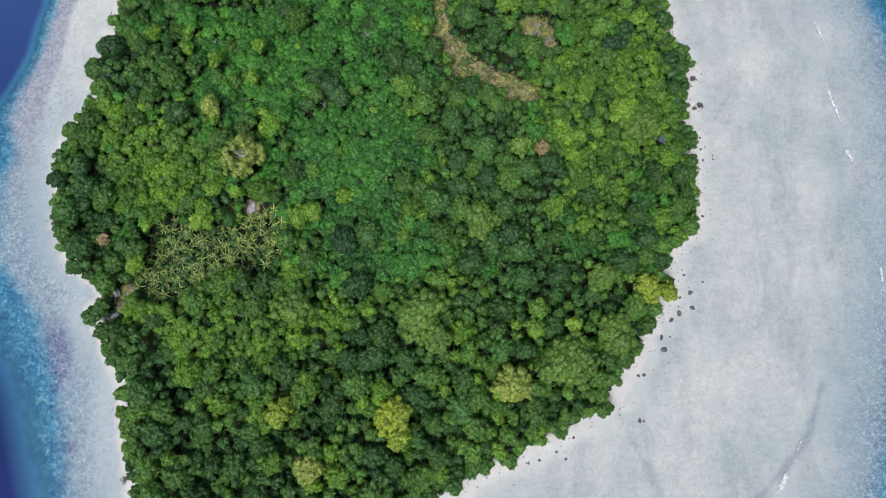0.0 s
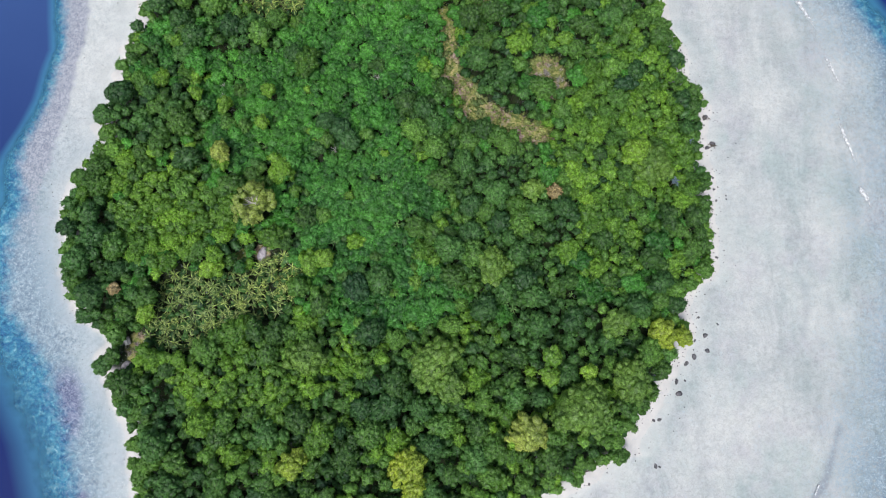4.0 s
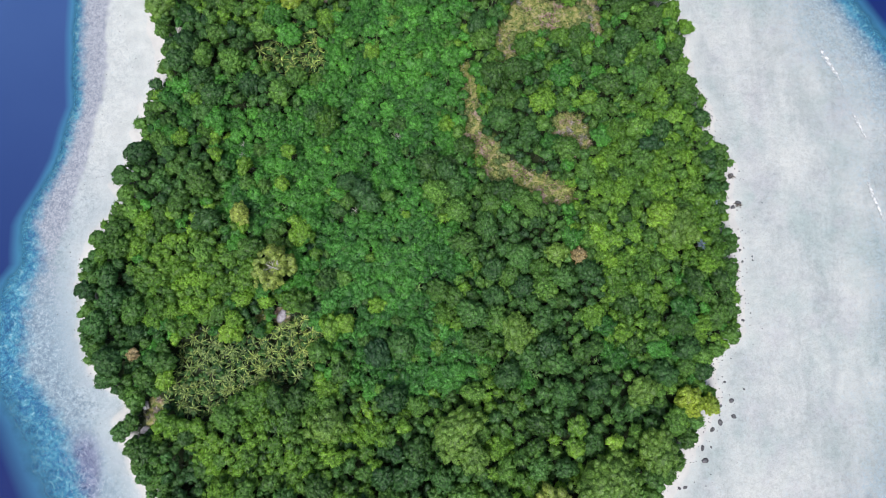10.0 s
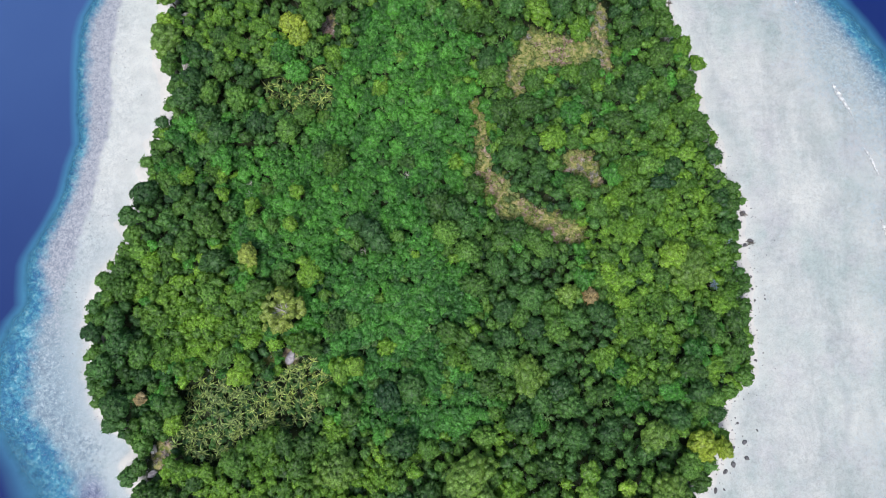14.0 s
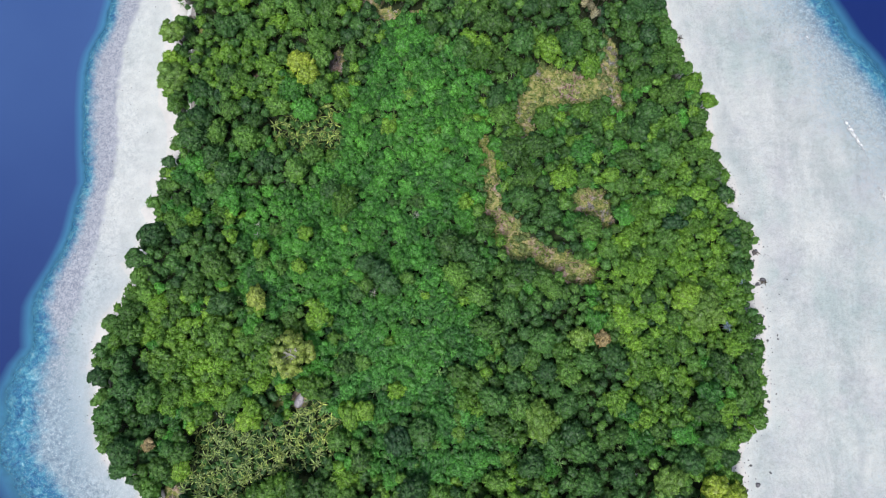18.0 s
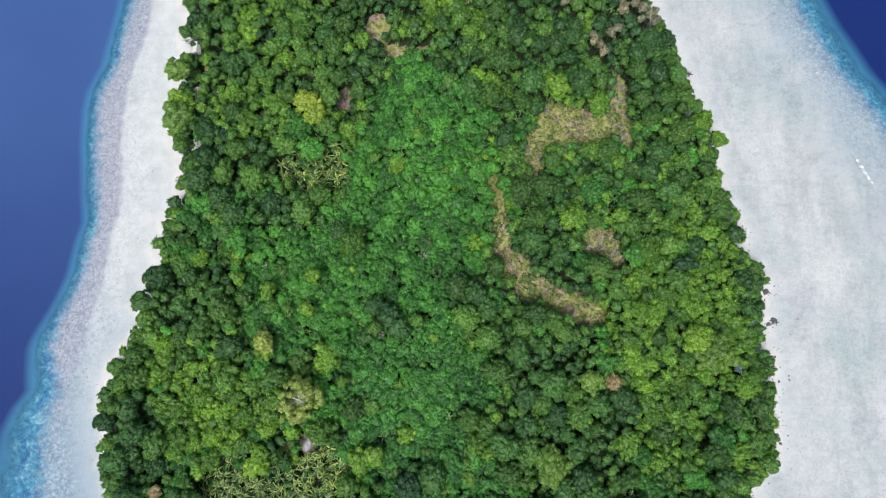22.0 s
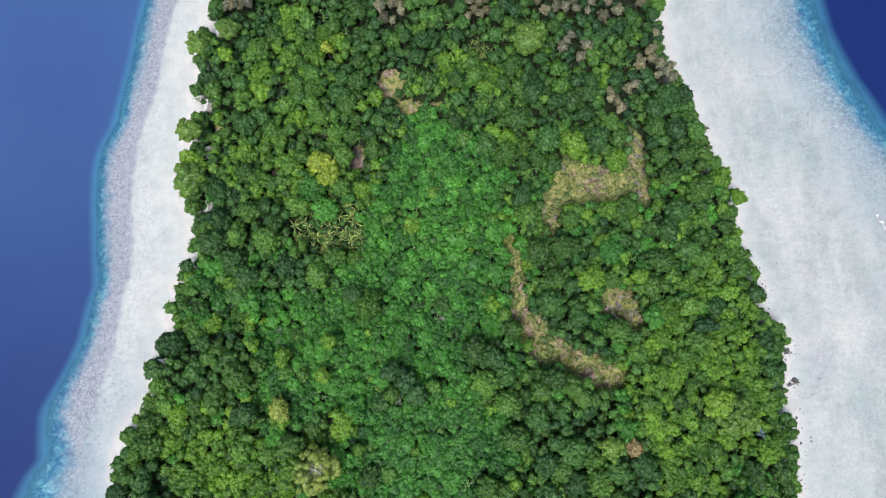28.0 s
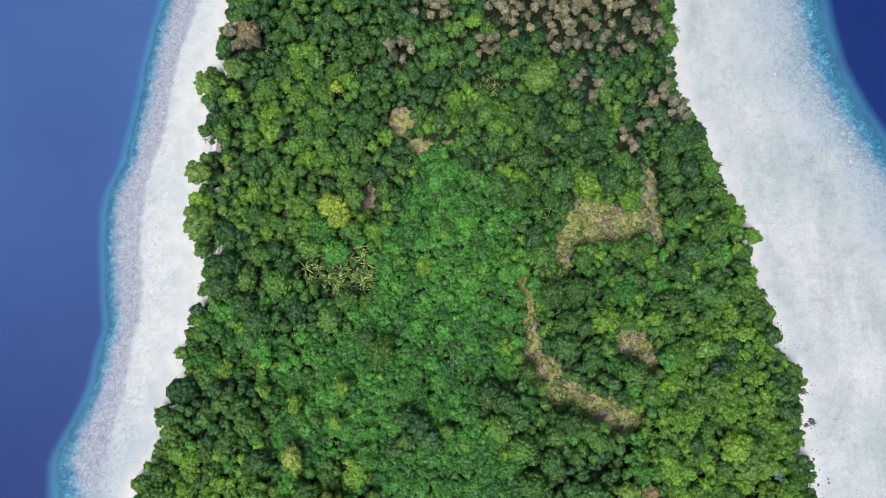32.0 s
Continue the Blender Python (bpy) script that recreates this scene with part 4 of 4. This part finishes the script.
def twig_bush(gen):
    """A low leafless bush of unit radius: thin forked twigs from one foot."""
    n = 60
    way = gen.normal(size=(n, 3)) * (1, 1, 0.6) + (0, 0, 0.7)
    way /= np.linalg.norm(way, axis=1, keepdims=True)
    side = np.cross(way, gen.normal(size=(n, 3)))
    side *= 0.045 / np.linalg.norm(side, axis=1, keepdims=True)
    foot = way * gen.uniform(0.0, 0.5, (n, 1))
    tip = foot + way * gen.uniform(0.35, 0.6, (n, 1)) + 0.12 * gen.normal(size=(n, 3))
    return np.stack([foot + side, foot - side, np.maximum(tip, (-9, -9, 0.02))], 1).reshape(-1, 3), np.arange(3 * n).reshape(n, 3)


TWIG_MESHES = [mesh_from("twigs", *twig_bush(gen), LEAF["twig"]) for _ in range(5)]
px, py = gen.uniform(-100, 50, 16000), gen.uniform(0, 180, 16000)
keep = (inside(TWIGS, px, py) < 1.0) & (apart(CLEAR + DIRT, px, py) < 1.2)
for x, y in zip(px[keep][:110], py[keep][:110]):
    ob = tagged(new("bare_shrub", TWIG_MESHES[int(gen.integers(5))]), "leafless pinkish grey shrub of tangled twigs", "shrub", "bare shrubs round the clearings")
    r = gen.uniform(0.9, 1.9) * (0.6 if y > 160 else 1.0)
    ob.matrix_basis = pose(x, y, float(height(np.float64(x), np.float64(y))), 0, 0, gen.uniform(0, 360)) @ Matrix.Diagonal((r, r, r * 0.9, 1))

# ---- bare trees, driftwood, huts and odd plants ----
DEAD_TREES = [(-23.6, 99.4, 6, 2.2), (-73.0, 92.7, 6, 1.8), (-73.0, 95.1, 6, 2.0), (-14.4, 53.3, 7, 1.8), (13.6, 157.8, 6, 3.2), (-36.3, 74.2, 8, 2.2), (-76.1, 88.5, 5, 2.5), (56.0, 74.5, 9.5, 1.8)]
for x, y, h, r in DEAD_TREES:
    root = tagged(new("dead_tree"), "leafless bleached dead tree among green crowns", "dead tree", "dead trees")
    z = float(height(np.float64(x), np.float64(y)))
    root.matrix_basis = pose(x, y, z, gen.normal(0, 6), gen.normal(0, 6), gen.uniform(0, 360)) @ Matrix.Diagonal((r * 1.3, r * 1.3, h + 0.8, 1))
    stem = tube([(0, 0, -0.04), (0.02, 0.01, 0.5), (0.03, 0, 0.75)], [0.06, 0.04, 0.02], 6)
    part_mesh("trunk", mesh_from("trunk", *stem, DEADWOOD, True), root)
    for k in range(8):
        part_mesh("branch", mesh_from("branch", *bare_limb(gen, k), DEADWOOD, True), root)
DRIFTWOOD = [(86.0, 78.2), (84.0, 87.2), (83.5, 56.7), (63.9, 160.0), (52.8, 207.5), (40.9, -24.6), (-93.5, -42.0)]
for x, y in DRIFTWOOD:
    root = tagged(new("driftwood"), "grey heap of branches washed up on the sand", "driftwood", "driftwood on the shore")
    root.matrix_basis = pose(x, y, max(0.0, float(height(np.float64(x), np.float64(y)))), 0, 0, gen.uniform(0, 360))
    for k in range(9):
        a, ln = gen.uniform(0, 6.28), gen.uniform(0.7, 1.7)
        c = gen.normal(0, 0.35, 2)
        v, f = tube([(-ln, 0, 0.02), (0, gen.normal(0, 0.12), 0.16), (ln, 0, 0.2)], [0.09, 0.08, 0.03], 5)
        ob = part_mesh("branch", mesh_from("branch", v, f, BARK, True), root)
        ob.matrix_basis = pose(c[0], c[1], 0.05 + 0.06 * k, gen.normal(0, 8), gen.normal(0, 10), math.degrees(a)) @ pose(0, 0, 0, 0, 90, 0) @ pose(0, 0, 0, 0, -90, 0)


def box(bm, sx, sy, sz, at):
    bmesh.ops.create_cube(bm, size=1, matrix=Matrix.Translation(at) @ Matrix.Diagonal((sx, sy, sz, 1)))
    return bm


def hut(x, y, turn, size=1.0):
    """A small gabled hut: board walls, two roof sheets with ribs, a ridge cap and a door."""
    root = tagged(new("beach_hut"), "small hut with a pale sheet roof under the shore trees", "hut", "huts along the beach")
    root.matrix_basis = pose(x, y, float(height(np.float64(x), np.float64(y))), 0, 0, turn) @ Matrix.Diagonal((size, size, size, 1))
    for name, sx, sy, px_, py_ in (("wall_side", 0.1, 4.2, -1.35, 0), ("wall_side", 0.1, 4.2, 1.35, 0), ("wall_end", 2.6, 0.1, 0, -2.05), ("wall_end", 2.6, 0.1, 0, 2.05)):
        part(name, box(bmesh.new(), sx, sy, 2.5, (px_, py_, 1.2)), WALL, root)
    # West slope white as if lit, east slope grey as if shaded, both by material.
    for side, mat, label in ((-1, ROOF, "white roof sheet, coloured as the lit slope"), (1, SHADED_ROOF, "grey roof sheet, coloured as the shaded slope")):
        bm = bmesh.new()
        rows = []
        for k in range(37):
            yy, zz = -2.45 + 4.9 * k / 36, 0.035 * (k % 2)
            rows.append([bm.verts.new((xx, yy, zz + dz)) for xx, dz in ((-0.98, 0.0), (0.98, 0.0), (0.98, -0.03), (-0.98, -0.03))])
        for p, q in zip(rows, rows[1:]):
            for e in range(4):
                bm.faces.new((p[e], p[(e + 1) % 4], q[(e + 1) % 4], q[e]))
        bm.faces.new(rows[0]), bm.faces.new(rows[-1][::-1])
        ob = part("roof_sheet", bm, mat, root, label)
        ob.matrix_basis = pose(side * 0.9, 0, 2.85, 0, side * 22, 0)
    part("ridge_cap", box(bmesh.new(), 0.3, 4.95, 0.06, (0, 0, 3.24)), ROOF, root)
    part("door", box(bmesh.new(), 0.8, 0.06, 1.95, (0.4, -2.12, 0.98)), DEADWOOD, root)


for (x, y), turn in zip(HUTS, (-8, -4, 14, -6)):
    hut(x, y, turn, 0.8)
hut(*BLUE[3], 20, 0.5)


def blue_plant(x, y, r, h):
    root = tagged(new("frond_palm"), "blue-grey fan palm with stiff fronds above the canopy", "palm", "blue-grey palms")
    root.matrix_basis = stand(x, y, r, h, gen.uniform(0, 6.28))
    part_mesh("trunk", mesh_from("trunk", *TRUNKS[0], BARK, True), root)
    fr = part_mesh("fronds", mesh_from("fronds", *frond_rosette(gen, 22), LEAF["blue"], True), root)
    fr.matrix_basis = Matrix.Translation((0, 0, 0.9)) @ Matrix.Diagonal((1, 1, r / h, 1))


blue_plant(*BLUE[0], 2.0, 7.5)
blue_plant(*BLUE[1], 1.7, 5.5)

# ---- shore: rocks, foam ----
def boulder(gen, r):
    bm = bmesh.new()
    bmesh.ops.create_icosphere(bm, subdivisions=2, radius=1)
    for v in bm.verts:
        k = 1 + 0.3 * noise.noise(v.co * 1.6 + Vector((r * 91, r * 37, 5)))
        v.co = Vector((v.co.x * 1.15, v.co.y * 0.9, max(v.co.z, -0.35) * 0.75)) * k
    me = bpy.data.meshes.new("boulder")
    bm.to_mesh(me), bm.free()
    me.materials.append(ROCK)
    return me


BOULDERS = [boulder(gen, 0.3 + 0.17 * k) for k in range(5)]


def boulder_at(x, y, r):
    ob = new("boulder", BOULDERS[int(gen.integers(5))])
    z = max(float(height(np.float64(x), np.float64(y))), -0.3)
    ob.matrix_basis = pose(x, y, z + 0.1 * r, 0, 0, gen.uniform(0, 360)) @ Matrix.Diagonal((r, r * gen.uniform(0.7, 1.1), r * gen.uniform(0.7, 1), 1))
    tagged(ob, "dark weathered reef boulder on the pale flat", "rock", "boulders along the shore")


for x, y, r in ROCKS:
    boulder_at(x, y, r)
me = boulder(gen, 0.77)
me.materials[0] = LILAC_ROCK
ob = tagged(new("boulder", me), "large pale lilac-grey boulder at the edge of the trees", "rock")
ob.matrix_basis = pose(*BLUE[2], float(height(np.float64(BLUE[2][0]), np.float64(BLUE[2][1]))) + 0.5, 0, 0, 30) @ Matrix.Diagonal((1.4, 1.2, 1.5, 1))
slab = boulder(gen, 0.5)
slab.materials[0] = LILAC_ROCK
ob = tagged(new("boulder", slab), "low pale grey rock in a gap of the vines", "rock")
ob.matrix_basis = pose(-59.4, 41.4, float(height(np.float64(-59.4), np.float64(41.4))) + 0.3, 0, 0, 70) @ Matrix.Diagonal((2.1, 1.6, 1.1, 1))
pieces = []
for k in range(460):
    y = gen.uniform(-45, 120)
    x = float(knots(EDGE_R, y)) + abs(gen.normal(1.0, 3.5)) * (1.6 if y < 0 else 1) + 0.5
    small = gen.random() < 0.3
    if small:
        y = gen.uniform(-40, 225)
        x = float(knots(WHITE_L, y)) + gen.normal(2.0, 4.0)
    v, f = clump(np.zeros(3), np.array([0, 0, 1.0]), 1.0, gen, 5, 0.25)
    s = gen.uniform(0.07, 0.18) if small else gen.uniform(0.08, 0.2) * gen.uniform(0.8, 1.6)
    pieces.append((v * s * (1, 1, 0.6) + (x, y, max(-0.25, float(height(np.float64(x), np.float64(y))))), f))
tagged(new("pebbles", mesh_from("pebbles", *joined(pieces), ROCK, True)), "small dark stones and coral rubble strewn along the shore", "stones", kind="stuff")


def foam(x, y, length, width, turn):
    """A thin raised patch of broken water with a ragged outline."""
    bm = bmesh.new()
    n = 26
    ring = []
    for k in range(n):
        a = k * 2 * math.pi / n
        q = 1 + 0.45 * noise.noise(Vector((x + 2.2 * math.cos(a), y + 2.2 * math.sin(a), 3)))
        ring.append((math.cos(a) * length * q, math.sin(a) * width * q * (0.35 + 0.65 * (0.5 - 0.5 * math.cos(a)))))
    top = bm.verts.new((0, 0, 0.16))
    mid = [bm.verts.new((p * 0.6, q * 0.6, 0.13)) for p, q in ring]
    low = [bm.verts.new((p, q, 0.02)) for p, q in ring]
    for k in range(n):
        m = (k + 1) % n
        bm.faces.new((top, mid[k], mid[m]))
        bm.faces.new((mid[k], low[k], low[m], mid[m]))
    me = bpy.data.meshes.new("breaker_foam")
    bm.to_mesh(me), bm.free()
    me.materials.append(FOAM_MAT)
    floats(me, "cover", [0.72] + [0.55] * n + [0.0] * n)
    ob = new("breaker_foam", me)
    ob.matrix_basis = pose(x, y, 0.01, 0, 0, turn)
    tagged(ob, "white foam of a small breaker on the reef", "foam", "breakers on the reef", "stuff")


for x, y, ln, wd, turn in ((119.8, 126.0, 9.5, 1.6, -63), (130.6, 79.5, 9.5, 1.2, -73), (134.6, 61.5, 4.5, 1.8, -65), (127.6, 105, 6.0, 1.2, -68), (141.5, 22.1, 5, 1.0, -85), (138.7, 5.5, 2.0, 0.5, 80), (106.1, -40.4, 6.0, 1.7, 60), (111.5, -30, 3.5, 0.5, 64)):
    foam(x, y, ln, wd, turn)
for (x, y), (ln, wd, turn) in zip(FOAM_FAR, [(1.8, 0.4, -55), (1.3, 0.35, -65), (2.0, 0.4, -60), (1.5, 0.3, -60), (2.0, 0.3, -55), (1.5, 0.3, -60)]):
    foam(x, y, ln, wd, turn)
